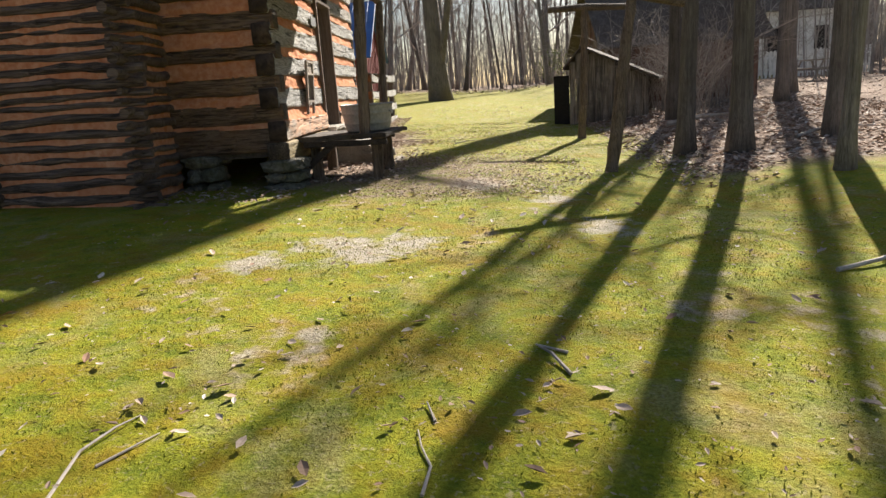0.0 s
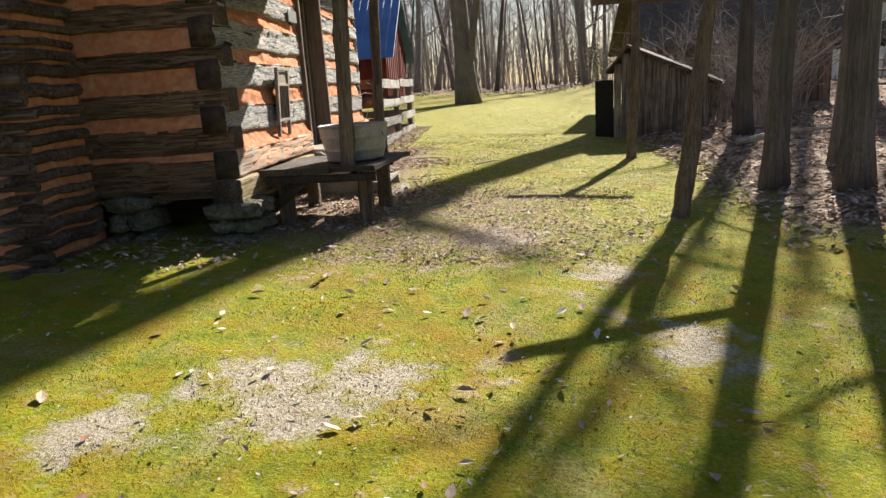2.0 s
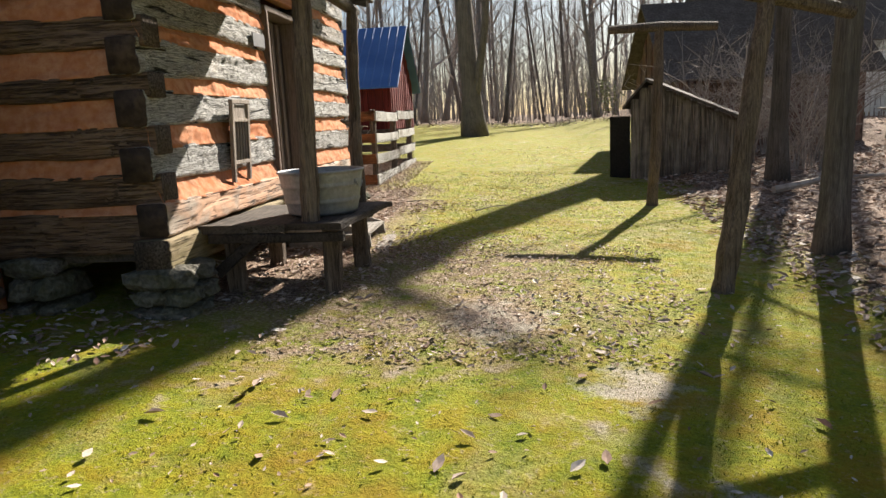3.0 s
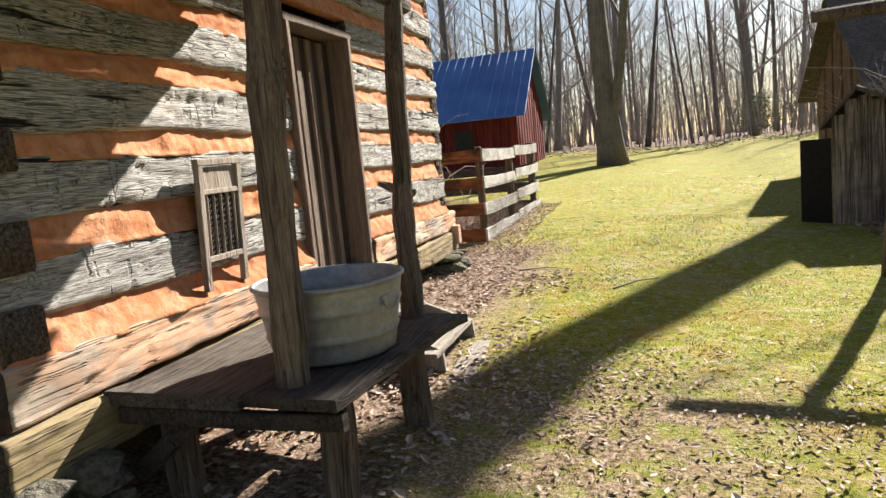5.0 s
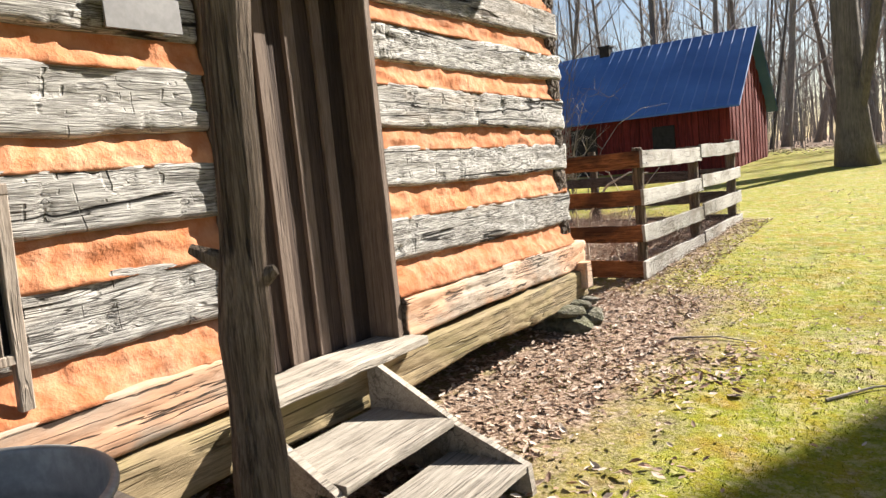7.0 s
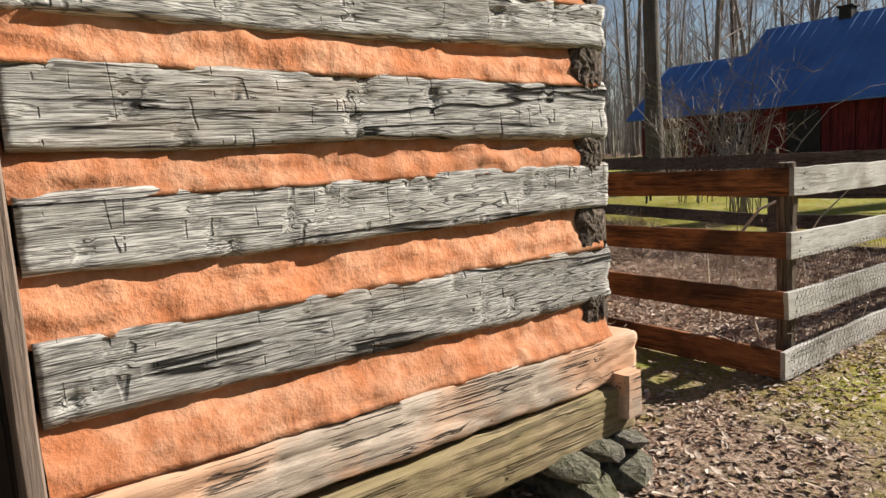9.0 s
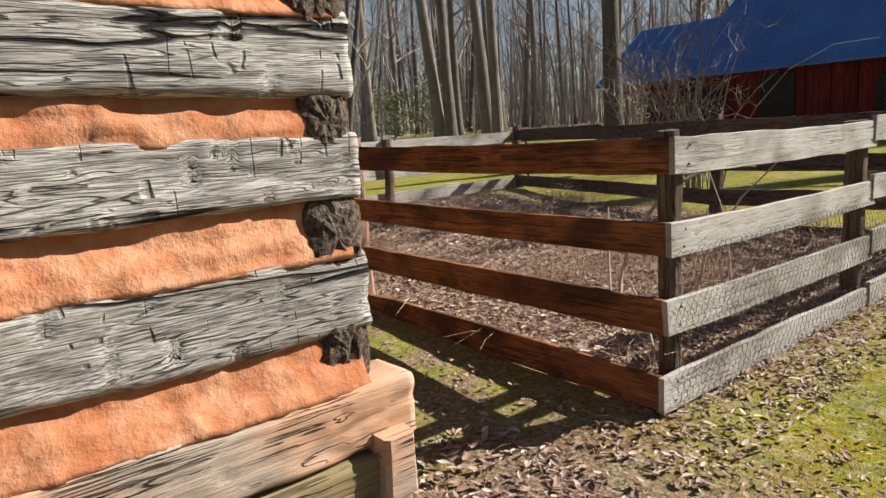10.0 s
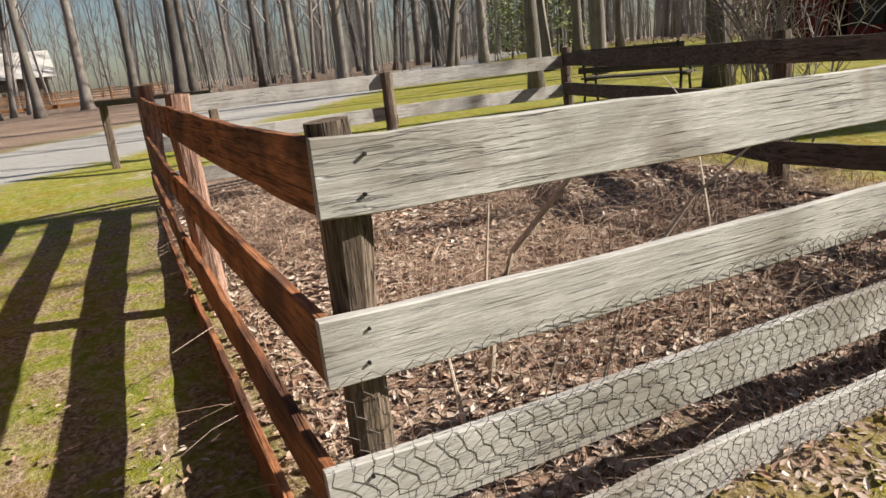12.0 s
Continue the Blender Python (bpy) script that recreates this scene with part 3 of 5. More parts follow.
wall_back = thing("wall_back", (BX, 10.8, 0.95), "log back wall of the cabin", "cabin wall", kind="structure")
part("wall_body", slab(BX - 0.12, BX + 0.1, Y0, Y1, 0.75, 4.2), END_LOG, wall_back)
part("inner_lining", slab(FX - 0.2, FX - 0.13, Y0 + 0.2, DOOR_L - 0.03, 0.8, 4.2), CLAY, wall_front)
part("inner_lining", slab(FX - 0.2, FX - 0.13, DOOR_R + 0.03, Y1 - 0.2, 0.8, 4.2), CLAY, wall_front)
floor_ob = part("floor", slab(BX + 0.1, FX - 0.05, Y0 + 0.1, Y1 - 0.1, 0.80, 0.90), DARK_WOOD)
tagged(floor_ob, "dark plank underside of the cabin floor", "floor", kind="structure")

# roof, out of sight above, whose eaves shade the wall
EAVE = 0.60


def build_roof():
    roof = thing("roof", (-4.69, 10.8, 4.2), "weathered wood shake gable roof", "roof", kind="structure")
    xr, k = -4.69, 0.84
    for sx in (1, -1):
        xe = FX + EAVE if sx > 0 else BX - EAVE
        ze, zr = 3.82, 3.82 + abs(xr - xe) * k
        v = []
        for y in (Y0 - 0.25, Y1 + 0.26):
            v += [(xe, y, ze), (xr, y, zr), (xr, y, zr + 0.07), (xe, y, ze + 0.07)]
        f = [(0, 1, 2, 3), (7, 6, 5, 4), (0, 4, 5, 1), (1, 5, 6, 2), (2, 6, 7, 3), (3, 7, 4, 0)]
        raw("roof_slope", v, f, SHINGLE, roof)
    for y in (Y0 + 0.05, Y1 - 0.1):
        v = [(FX, y, 4.1), (BX, y, 4.1), (xr, y, 6.25), (FX, y + 0.06, 4.1), (BX, y + 0.06, 4.1), (xr, y + 0.06, 6.25)]
        raw("gable_boards", v, [(0, 1, 2), (5, 4, 3), (0, 3, 4, 1), (1, 4, 5, 2), (2, 5, 3, 0)], END_LOG, roof)


build_roof()

# porch roof on two rough posts that stand on the wash bench
BZ = 0.99
porch = thing("porch_roof", (-1.6, 9.0, 3.0), "small dark board porch roof over the bench", "porch roof", kind="structure")
for i in range(6):
    d = 0.04 + i * 0.175
    zb = 3.15 - 0.30 * (d + 0.085)
    part("roof_board", beam((FX + d + 0.085, 7.75, zb), (FX + d + 0.085, 9.92 + 0.6 * d, zb), 0.192, 0.03, n=6, rough=0.004, seed=i), DARK_WOOD, porch)
part("rafter", beam((-2.12, 9.75, 3.065), (-1.0, 9.75, 2.73), 0.07, 0.09, n=6), DARK_WOOD, porch)
part("rafter", beam((-2.12, 8.0, 3.065), (-1.0, 8.0, 2.73), 0.07, 0.09, n=6), DARK_WOOD, porch)
part("plate_log", tube([(-1.17, 7.8, 2.69), (-1.16, 9.0, 2.70), (-1.17, 9.98, 2.69)], [0.055, 0.06, 0.05], rough=0.2), DARK_WOOD, porch)


def rough_post(name, foot, top, r0, r1, seed, label, knots=()):
    p = thing(name, foot, label, "post")
    pts, rs = [], []
    n = 16
    a, b = Vector(foot), Vector(top)
    for i in range(n + 1):
        f = i / n
        c = a.lerp(b, f)
        pts.append(c + Vector((wob(c, 1.6, 0.045, seed), wob(c, 1.6, 0.045, seed + 5), 0)) * (0.3 + f))
        rs.append(lerp(r0, r1, f) * (1 + 0.12 * noise.noise((f * 9, seed, 0))))
    part("shaft", tube(pts, rs, sides=10, rough=0.28, seed=seed), POST_WOOD, p)
    for f, ang, ln in knots:
        c = a.lerp(b, f)
        d = Vector((math.cos(ang), math.sin(ang), 0.5))
        part("branch_stub", tube([c, c + d * ln * 0.6, c + d * ln], [r1 * 0.75, r1 * 0.55, r1 * 0.3], sides=7, rough=0.3), POST_WOOD, p)
    return p


rough_post("porch_post", (-1.305, 8.53, BZ - 0.012), (-1.23, 8.56, 2.68), 0.072, 0.064, 2.0, "rough weathered cedar porch post standing on the bench")
rough_post("porch_post", (-1.172, 9.61, BZ - 0.012), (-1.15, 9.70, 2.68), 0.06, 0.046, 8.0, "slender dark branch porch post with a knot", [(0.40, 3.6, 0.13), (0.38, 0.6, 0.07)])

# door
door = thing("door_1", (FX - 0.16, 10.9, 1.0), "closed weathered brown board-and-batten plank door", "door", kind="structure")
n_b = 5
for i in range(n_b):
    w = (DOOR_R - DOOR_L - 0.08) / n_b
    y = DOOR_L + 0.04 + w * (i + 0.5)
    part("plank", beam((FX - 0.17, y, 1.0), (FX - 0.17, y, 2.80), w - 0.008, 0.03, n=8, rough=0.003, seed=i, up=(1, 0, 0)), DOOR_SHADE, door)
for i in range(n_b - 1):
    w = (DOOR_R - DOOR_L - 0.08) / n_b
    y = DOOR_L + 0.04 + w * (i + 1)
    part("batten", beam((FX - 0.142, y, 1.01), (FX - 0.142, y, 2.79), 0.07, 0.026, n=8, rough=0.003, seed=i + 20, up=(1, 0, 0)), DOOR_WOOD, door)
for y, s in ((DOOR_L + 0.02, 31), (DOOR_R - 0.02, 35)):
    part("door_jamb", beam((FX - 0.09, y, 0.97), (FX - 0.09, y, 2.83), 0.05, 0.25, n=8, rough=0.004, seed=s, up=(1, 0, 0)), DOOR_WOOD, door)
part("door_head", beam((FX - 0.09, DOOR_L - 0.03, 2.85), (FX - 0.09, DOOR_R + 0.03, 2.85), 0.25, 0.06, n=8, rough=0.004), DOOR_WOOD, door)
part("threshold", beam((FX + 0.02, DOOR_L - 0.03, 0.985), (FX + 0.02, DOOR_R + 0.03, 0.985), 0.30, 0.045, n=10, rough=0.008), STEP_WOOD, door, "worn pale threshold board")
latch = part("latch_plate", slab(FX - 0.13, FX - 0.122, DOOR_L + 0.09, DOOR_L + 0.12, 1.86, 2.02), IRON, door, "black iron thumb latch")
part("latch_ring", tube([(FX - 0.12 + 0.03 * math.sin(q), DOOR_L + 0.105, 1.93 + 0.04 * math.cos(q)) for q in np.linspace(0, math.pi, 8)], [0.006] * 8, sides=5), IRON, latch)

# ---- stone piers ----
def stone(c, sx, sy, sz, seed):
    bm = bmesh.new()
    bmesh.ops.create_icosphere(bm, subdivisions=2, radius=1)
    for v in bm.verts:
        p = v.co
        m = max(abs(p.x), abs(p.y), abs(p.z))
        q = p.lerp(p / m, 0.62)
        k = 1 + 0.3 * noise.noise(q * 1.3 + Vector((seed, 0, 0))) + 0.16 * noise.noise(q * 3.4 + Vector((0, seed, 0)))
        v.co = Vector((c[0] + q.x * sx * k, c[1] + q.y * sy * k, c[2] + q.z * sz * k))
    return bm


def pier(x0, x1, y0, y1, top, seed, label):
    p = thing("stone_pier", ((x0 + x1) / 2, (y0 + y1) / 2, gz((x0 + x1) / 2, (y0 + y1) / 2)), label, "stone pier")
    rnd = random.Random(seed)
    z = gz((x0 + x1) / 2, (y0 + y1) / 2) - 0.06
    while z < top - 0.03:
        h = min(rnd.uniform(0.09, 0.22), top - z)
        if top - z - h < 0.05:
            h = top - z
        nx, ny = max(1, round((x1 - x0) / rnd.choice((0.2, 0.3, 0.45)))), max(1, round((y1 - y0) / rnd.choice((0.2, 0.3, 0.45))))
        for i in range(nx):
            for j in range(ny):
                w, d = (x1 - x0) / nx, (y1 - y0) / ny
                part("stone", stone((x0 + w * (i + 0.5) + rnd.uniform(-0.02, 0.02), y0 + d * (j + 0.5) + rnd.uniform(-0.02, 0.02), z + h / 2), w * 0.53, d * 0.53, h * 0.54, rnd.uniform(0, 50)), STONE, p)
        z += h


pier(-2.45, -1.98, 7.86, 8.35, 0.78, 3, "mossy fieldstone pier under the cabin corner")
pier(-3.42, -2.98, 7.92, 8.4, 0.86, 4, "shaded fieldstone pier under the gable wall")
pier(-2.5, -1.98, 13.2, 13.78, 0.76, 5, "mossy fieldstone pier under the cabin corner")

# ---- log and clay chimney ----
def build_chimney():
    x0, x1, y0, y1 = -5.1, -3.42, 6.94, 7.95
    ch = thing("log_chimney", ((x0 + x1) / 2, (y0 + y1) / 2, 0.42), "stacked split-log chimney daubed with orange clay", "chimney")
    z, i = 0.40, 0
    rc = random.Random(14)
    bm = slab(x0 + 0.06, x1 - 0.07, y0 + 0.055, y1 + 0.1, 0.3, 4.6)
    part("clay_core", bm, CLAY, ch)
    while z < 4.3:
        r = rc.uniform(0.028, 0.055)
        for (a, b) in (((x0 - 0.14, y0 + 0.065), (x1 + rc.uniform(0.08, 0.22), y0 + 0.065)),):
            pts = [Vector((lerp(a[0], b[0], f), a[1] + wob((f * 3, z, 0), 1, 0.03), z + r + wob((f * 3, z * 17, 5 + i * 7.3), 1, 0.035) + wob((f * 9, z * 13, 8 + i), 1, 0.014))) for f in np.linspace(0, 1, 13)]
            part("log", tube(pts, [r * (1 + 0.4 * noise.noise((k * 0.9, z * 5, 2))) for k in range(13)], sides=9, rough=0.25, seed=i), CHIM_LOG, ch)
        for xx in (x1 - 0.05, x0 + 0.05):
            zz = z + r * 2.05
            pts = [Vector((xx + wob((f * 3, zz, 0), 1, 0.02), lerp(y0 - 0.16 + 0.05 * math.sin(i * 2.9), y1 + 0.02, f), zz + wob((f * 4, zz * 3, 5), 1, 0.02))) for f in np.linspace(0, 1, 8)]
            part("log", tube(pts, [r * 1.05] * 8, sides=9, rough=0.3, seed=i + 40), CHIM_LOG, ch)
        z += r * 2 + rc.uniform(0.03, 0.065)
        i += 1


build_chimney()

# ---- bench with tub ----
bench = thing("bench", (-1.55, 8.95, 0.42), "dark weathered wooden wash bench with splayed legs", "bench")
part("bench_top", beam((-1.79, 8.38, BZ - 0.035), (-1.74, 9.64, BZ - 0.035), 0.68, 0.06, n=16, rough=0.012, seed=3), DARK_WOOD, bench)
part("bench_top", beam((-1.23, 8.36, BZ - 0.03), (-1.09, 9.70, BZ - 0.03), 0.42, 0.05, n=16, rough=0.014, seed=6), BENCH_WOOD, bench)
part("bench_end", beam((-2.05, 8.40, BZ - 0.10), (-1.02, 8.40, BZ - 0.11), 0.05, 0.07, n=10, rough=0.008), BENCH_WOOD, bench)
part("bench_end", beam((-2.05, 9.58, BZ - 0.10), (-1.05, 9.58, BZ - 0.10), 0.05, 0.07, n=10, rough=0.008), BENCH_WOOD, bench)
for x, y, dx, dy in ((-1.17, 8.62, -0.02, 0.0), (-1.15, 9.45, 0.0, 0.05), (-1.95, 8.6, 0, 0), (-1.95, 9.5, 0, 0.04)):
    part("leg", beam((x + dx, y + dy, gz(x, y) - 0.02), (x, y, BZ - 0.07), 0.13, 0.11, n=8, rough=0.012, seed=x * 3 + y, up=(0, 1, 0)), POST_WOOD, bench)
part("brace", beam((-2.02, 8.42, 0.62), (-1.7, 8.42, 0.88), 0.05, 0.08, n=6), BENCH_WOOD, bench)


def lathe(c, prof, bm=None, sides=48, sq=1.0):
    bm = bm or bmesh.new()
    rows = []
    for r, z in prof:
        rows.append([bm.verts.new((c[0] + r * math.cos(2 * math.pi * j / sides), c[1] + r * sq * math.sin(2 * math.pi * j / sides), c[2] + z)) for j in range(sides)])
    for r, s in zip(rows, rows[1:]):
        for j in range(sides):
            bm.faces.new((r[j], r[(j + 1) % sides], s[(j + 1) % sides], s[j]))
    bm.faces.new(rows[0][::-1])
    return bm


def build_tub():
    c = (-1.32, 8.97, BZ)
    tub = thing("wash_tub", c, "dull galvanised steel wash tub on the bench", "tub")
    R0, R1, H = 0.278, 0.338, 0.33
    prof = [(R0 - 0.02, 0.0), (R0, 0.012)]
    for i in range(1, 25):
        f = i / 24
        rr = lerp(R0, R1, f)
        for zc in (0.32, 0.70):
            rr += 0.010 * math.exp(-((f - zc) / 0.035) ** 2)
        prof.append((rr, H * f))
    prof += [(R1 + 0.012, H + 0.004), (R1 + 0.012, H + 0.016), (R1, H + 0.02), (R1 - 0.006, H + 0.01)]
    for i in range(24, 0, -1):
        f = i / 24
        rr = lerp(R0, R1, f) - 0.006
        for zc in (0.32, 0.70):
            rr += 0.008 * math.exp(-((f - zc) / 0.035) ** 2)
        prof.append((rr, H * f))
    prof += [(R0 - 0.01, 0.012), (0.01, 0.014)]
    part("body", lathe(c, prof), ZINC, tub, smooth=True)
    for s in (1, -1):
        ang = radians(-12) if s > 0 else radians(168)
        o = Vector((c[0] + 0.325 * math.cos(ang), c[1] + 0.325 * math.sin(ang), BZ + 0.255))
        tdir = Vector((-math.sin(ang), math.cos(ang), 0))
        rad = Vector((math.cos(ang), math.sin(ang), 0))
        part("ear", beam(o - tdir * 0.06, o + tdir * 0.06, 0.012, 0.035, n=4, rough=0), ZINC, tub)
        pts = [o + tdir * 0.055 * math.cos(q) + rad * 0.012 - Vector((0, 0, 0.045 * math.sin(q))) for q in np.linspace(0, math.pi, 10)]
        part("drop_handle", tube(pts, [0.005] * 10, sides=6), ZINC, tub)


build_tub()


def build_washboard():
    c = (-2.1, 9.37, 1.24)
    wb = thing("washboard", c, "old wooden washboard with ribbed scrubbing bars hung on the wall", "washboard")
    y0, y1, zb, zt = 9.18, 9.56, 1.245, 1.935
    tilt = 0.06
    fx = lambda z: FX + 0.035 + tilt * (z - zb)
    for y in (y0 + 0.02, y1 - 0.02):
        part("side_leg", beam((fx(zb), y, zb), (fx(zt), y, zt), 0.042, 0.034, n=6, rough=0.002, up=(1, 0, 0)), WASH_WOOD, wb)
    part("top_rail", beam((fx(zt), y0, zt - 0.015), (fx(zt), y1, zt - 0.015), 0.035, 0.035, n=6, rough=0.002), WASH_WOOD, wb)
    part("soap_panel", beam((fx(1.84) - 0.006, y0 + 0.04, 1.835), (fx(1.84) - 0.006, y1 - 0.04, 1.835), 0.012, 0.12, n=6, rough=0.002), WASH_WOOD, wb)
    part("middle_rail", beam((fx(1.765), y0 + 0.03, 1.765), (fx(1.765), y1 - 0.03, 1.765), 0.03, 0.026, n=6, rough=0.002), WASH_WOOD, wb)
    part("lower_rail", beam((fx(1.41), y0 + 0.03, 1.41), (fx(1.41), y1 - 0.03, 1.41), 0.03, 0.032, n=6, rough=0.002), WASH_WOOD, wb)
    part("back_panel", beam((fx(1.59) - 0.018, y0 + 0.04, 1.59), (fx(1.59) - 0.018, y1 - 0.04, 1.59), 0.008, 0.35, n=4, rough=0.001), TAR, wb, "dark recessed backing")
    for i in range(5):
        y = lerp(y0 + 0.07, y1 - 0.07, i / 4)
        part("scrub_bar", tube([(fx(1.42), y, 1.42), (fx(1.76), y, 1.76)], [0.009, 0.009], sides=8), WASH_WOOD, wb)
    for i in range(4):
        y = lerp(y0 + 0.07, y1 - 0.07, (i + 0.5) / 4)
        pts = [(fx(z_) - 0.004, y + 0.008 * math.cos(k * math.pi), z_) for k, z_ in enumerate(np.linspace(1.42, 1.76, 23))]
        part("ribbed_strip", tube(pts, [0.006] * 23, sides=5), DARK_WOOD, wb)


build_washboard()
plq = part("plaque", beam((FX + 0.022, 9.985, 2.512), (FX + 0.022, 10.285, 2.516), 0.012, 0.125, n=3, rough=0.0), PLAQUE)
tagged(plq, "small blank grey slate plaque fixed to the log wall", "plaque")

# ---- steps ----
steps = thing("wooden_steps", (-1.7, 10.7, 0.45), "weathered grey open-tread wooden steps at the cabin door", "steps")
part("tread", beam((-1.815, 10.30, 0.745), (-1.815, 11.0, 0.745), 0.46, 0.035, n=10, rough=0.005, seed=1), STEP_WOOD, steps)
part("tread", beam((-1.435, 10.14, 0.585), (-1.44, 11.02, 0.585), 0.39, 0.035, n=10, rough=0.005, seed=2), STEP_WOOD, steps)
part("ground_plank", beam((-1.10, 10.1, 0.425), (-1.16, 10.95, 0.43), 0.16, 0.06, n=8, rough=0.008, seed=4), STEP_WOOD, steps, "grey plank lying on the soil before the steps")
for y in (10.27, 11.03):
    for pr in ([(-2.08, 0.98), (-2.04, 0.98), (-1.60, 0.745), (-1.60, 0.70), (-2.08, 0.70)], [(-1.68, 0.735), (-1.60, 0.735), (-1.24, 0.595), (-1.22, 0.40), (-2.08, 0.40), (-2.08, 0.70), (-1.68, 0.70)]):
        bm = bmesh.new()
        a = [bm.verts.new((x, y - 0.018, z_)) for x, z_ in pr]
        b = [bm.verts.new((x, y + 0.018, z_)) for x, z_ in pr]
        bm.faces.new(a)
        bm.faces.new(b[::-1])
        for i in range(len(pr)):
            j = (i + 1) % len(pr)
            bm.faces.new((a[j], a[i], b[i], b[j]))
        part("stringer", bm, STEP_WOOD, steps)

# ---- garden fence ----
fence = thing("garden_fence", (-2.1, 15.2, 0.62), "weathered board garden fence, grey outside and rusty brown in shade", "fence")
CX, CY = -2.1, 15.2
LEAN_Y = [15.15, 15.185, 15.222, 15.262]
BOARDS = [(0.63, 0.80), (0.985, 1.15), (1.345, 1.50), (1.71, 1.875)]


def fence_post(x, y, top, r, seed, material=POST_WOOD):
    g = gz(x, y)
    n = 6
    pts = [(x + wob((x, y, k), 1.3, 0.02, seed), y + wob((y, x, k), 1.3, 0.02, seed), lerp(g - 0.1, top, k / n)) for k in range(n + 1)]
    part("post", tube(pts, [r * (1 + 0.1 * noise.noise((k, seed, 2))) for k in range(n + 1)], sides=9, rough=0.3, seed=seed), material, fence)


def run(a, b, dz0, dz1, material, seed, levels=BOARDS, t=0.03, lean=(0, 0)):
    """Boards between two points of the plan."""
    for i, (lo, hi) in enumerate(levels):
        w = hi - lo
        za, zb = lerp(lo, hi, 0.5) + dz0, lerp(lo, hi, 0.5) + dz1
        part("board", beam((a[0], a[1] + lean[0] * (LEAN_Y[i] - CY), za), (b[0], b[1] + lean[1] * (LEAN_Y[i] - CY), zb), t, w, n=14, rough=0.008, seed=seed + i * 3.3, bev=0.1, bow=0.012 * math.sin(seed * 3 + i)), material, fence)


run((CX, CY), (CX + 0.0, 17.48), 0, -0.02, GREY_BOARD, 3.0, lean=(1, 0))
run((CX + 0.01, 17.42), (CX + 0.03, 19.5), 0.015, 0.02, GREY_BOARD, 5.0)
BX1, BX2 = -4.85, -8.2
run((CX - 0.015, CY + 0.016), (BX1 - 0.05, CY + 0.0), 0, 0.02, BROWN_BOARD, 7.0, lean=(1, 0.5))
run((BX1 + 0.05, CY - 0.01), (BX2, CY + 0.05), 0.02, 0.04, BROWN_BOARD, 11.0, lean=(0.5, 0.5))
run((CX + 0.03, 19.5), (-4.3, 19.3), 0.02, 0.02, SHADE_BOARD, 13.0)
run((-4.3, 19.3), (-8.36, 20.4), 0.02, 0.03, SHADE_BOARD, 15.0)
run((-8.36, 20.4), (BX2 - 0.1, CY + 0.1), 0.0, 0.0, GREY_BOARD, 17.0, BOARDS[1:])
for x, y, top, r, s in ((CX - 0.07, CY + 0.125, 1.905, 0.05, 1), (CX - 0.1, 17.45, 1.86, 0.065, 2), (CX - 0.08, 19.42, 1.93, 0.065, 3), (BX1, CY + 0.09, 1.95, 0.07, 4), (BX2 + 0.05, CY + 0.12, 2.02, 0.085, 5), (-4.3, 19.4, 1.95, 0.07, 6), (-8.36, 20.45, 1.97, 0.07, 7), (-8.3, 17.9, 1.9, 0.07, 8)):
    fence_post(x, y, top, r, s, CEDAR if s in (4, 5) else POST_WOOD)


def chicken_wire():
    x, cell = CX + 0.022, 0.05
    verts, faces = [], []

    def seg(p, q, r=0.0009):
        p, q = Vector(p), Vector(q)
        d = (q - p).normalized()
        u = d.cross(Vector((1, 0, 0))).normalized() * r
        w = Vector((r, 0, 0))
        b = len(verts)
        for o in (p, q):
            verts.extend([tuple(o + u), tuple(o - u * 0.6 + w), tuple(o - u * 0.6 - w)])
        for k in range(3):
            faces.append((b + k, b + (k + 1) % 3, b + 3 + (k + 1) % 3, b + 3 + k))

    rows = 17
    for j in range(rows):
        z = 0.64 + j * cell * 0.86
        n = int(4.2 / cell)
        for i in range(n):
            def at(u, v):
                yy = CY + 0.04 + u * cell
                return (x + 0.012 * noise.noise((yy * 2, v, 1)) + 0.008, yy, 0.64 + v * cell * 0.86 + 0.05 * noise.noise((yy * 0.9, 0, 3)) + 0.012 * noise.noise((yy * 9, v * 0.7, 6)))
            o = 0.5 * (j % 2)
            seg(at(i + o, j), at(i + o, j + 0.62))
            seg(at(i + o, j + 0.62), at(i + o + 0.5, j + 1))
            seg(at(i + o, j + 0.62), at(i + o - 0.5, j + 1))
    ob = raw("chicken_wire", verts, faces, WIRE, fence)
    tagged(ob, "rusty hexagonal chicken wire", kind="stuff")


chicken_wire()


def nail(x, y, z, d):
    bm = bmesh.new()
    bmesh.ops.create_cone(bm, segments=7, radius1=0.005, radius2=0.004, depth=0.006, cap_ends=True, matrix=Matrix.Translation((x, y, z)) @ Vector((0, 0, 1)).rotation_difference(Vector(d)).to_matrix().to_4x4())
    part("nail_head", bm, IRON, fence)


for i, (lo, hi) in enumerate(BOARDS):
    for f in (0.25, 0.75):
        z = lerp(lo, hi, f)
        nail(CX + 0.017, LEAN_Y[i] + 0.09 + 0.02 * f, z, (1, 0, 0))
        nail(CX + 0.017, 17.38, z - 0.015, (1, 0, 0))
        nail(BX1, CY - 0.014, z + 0.02, (0, -1, 0))

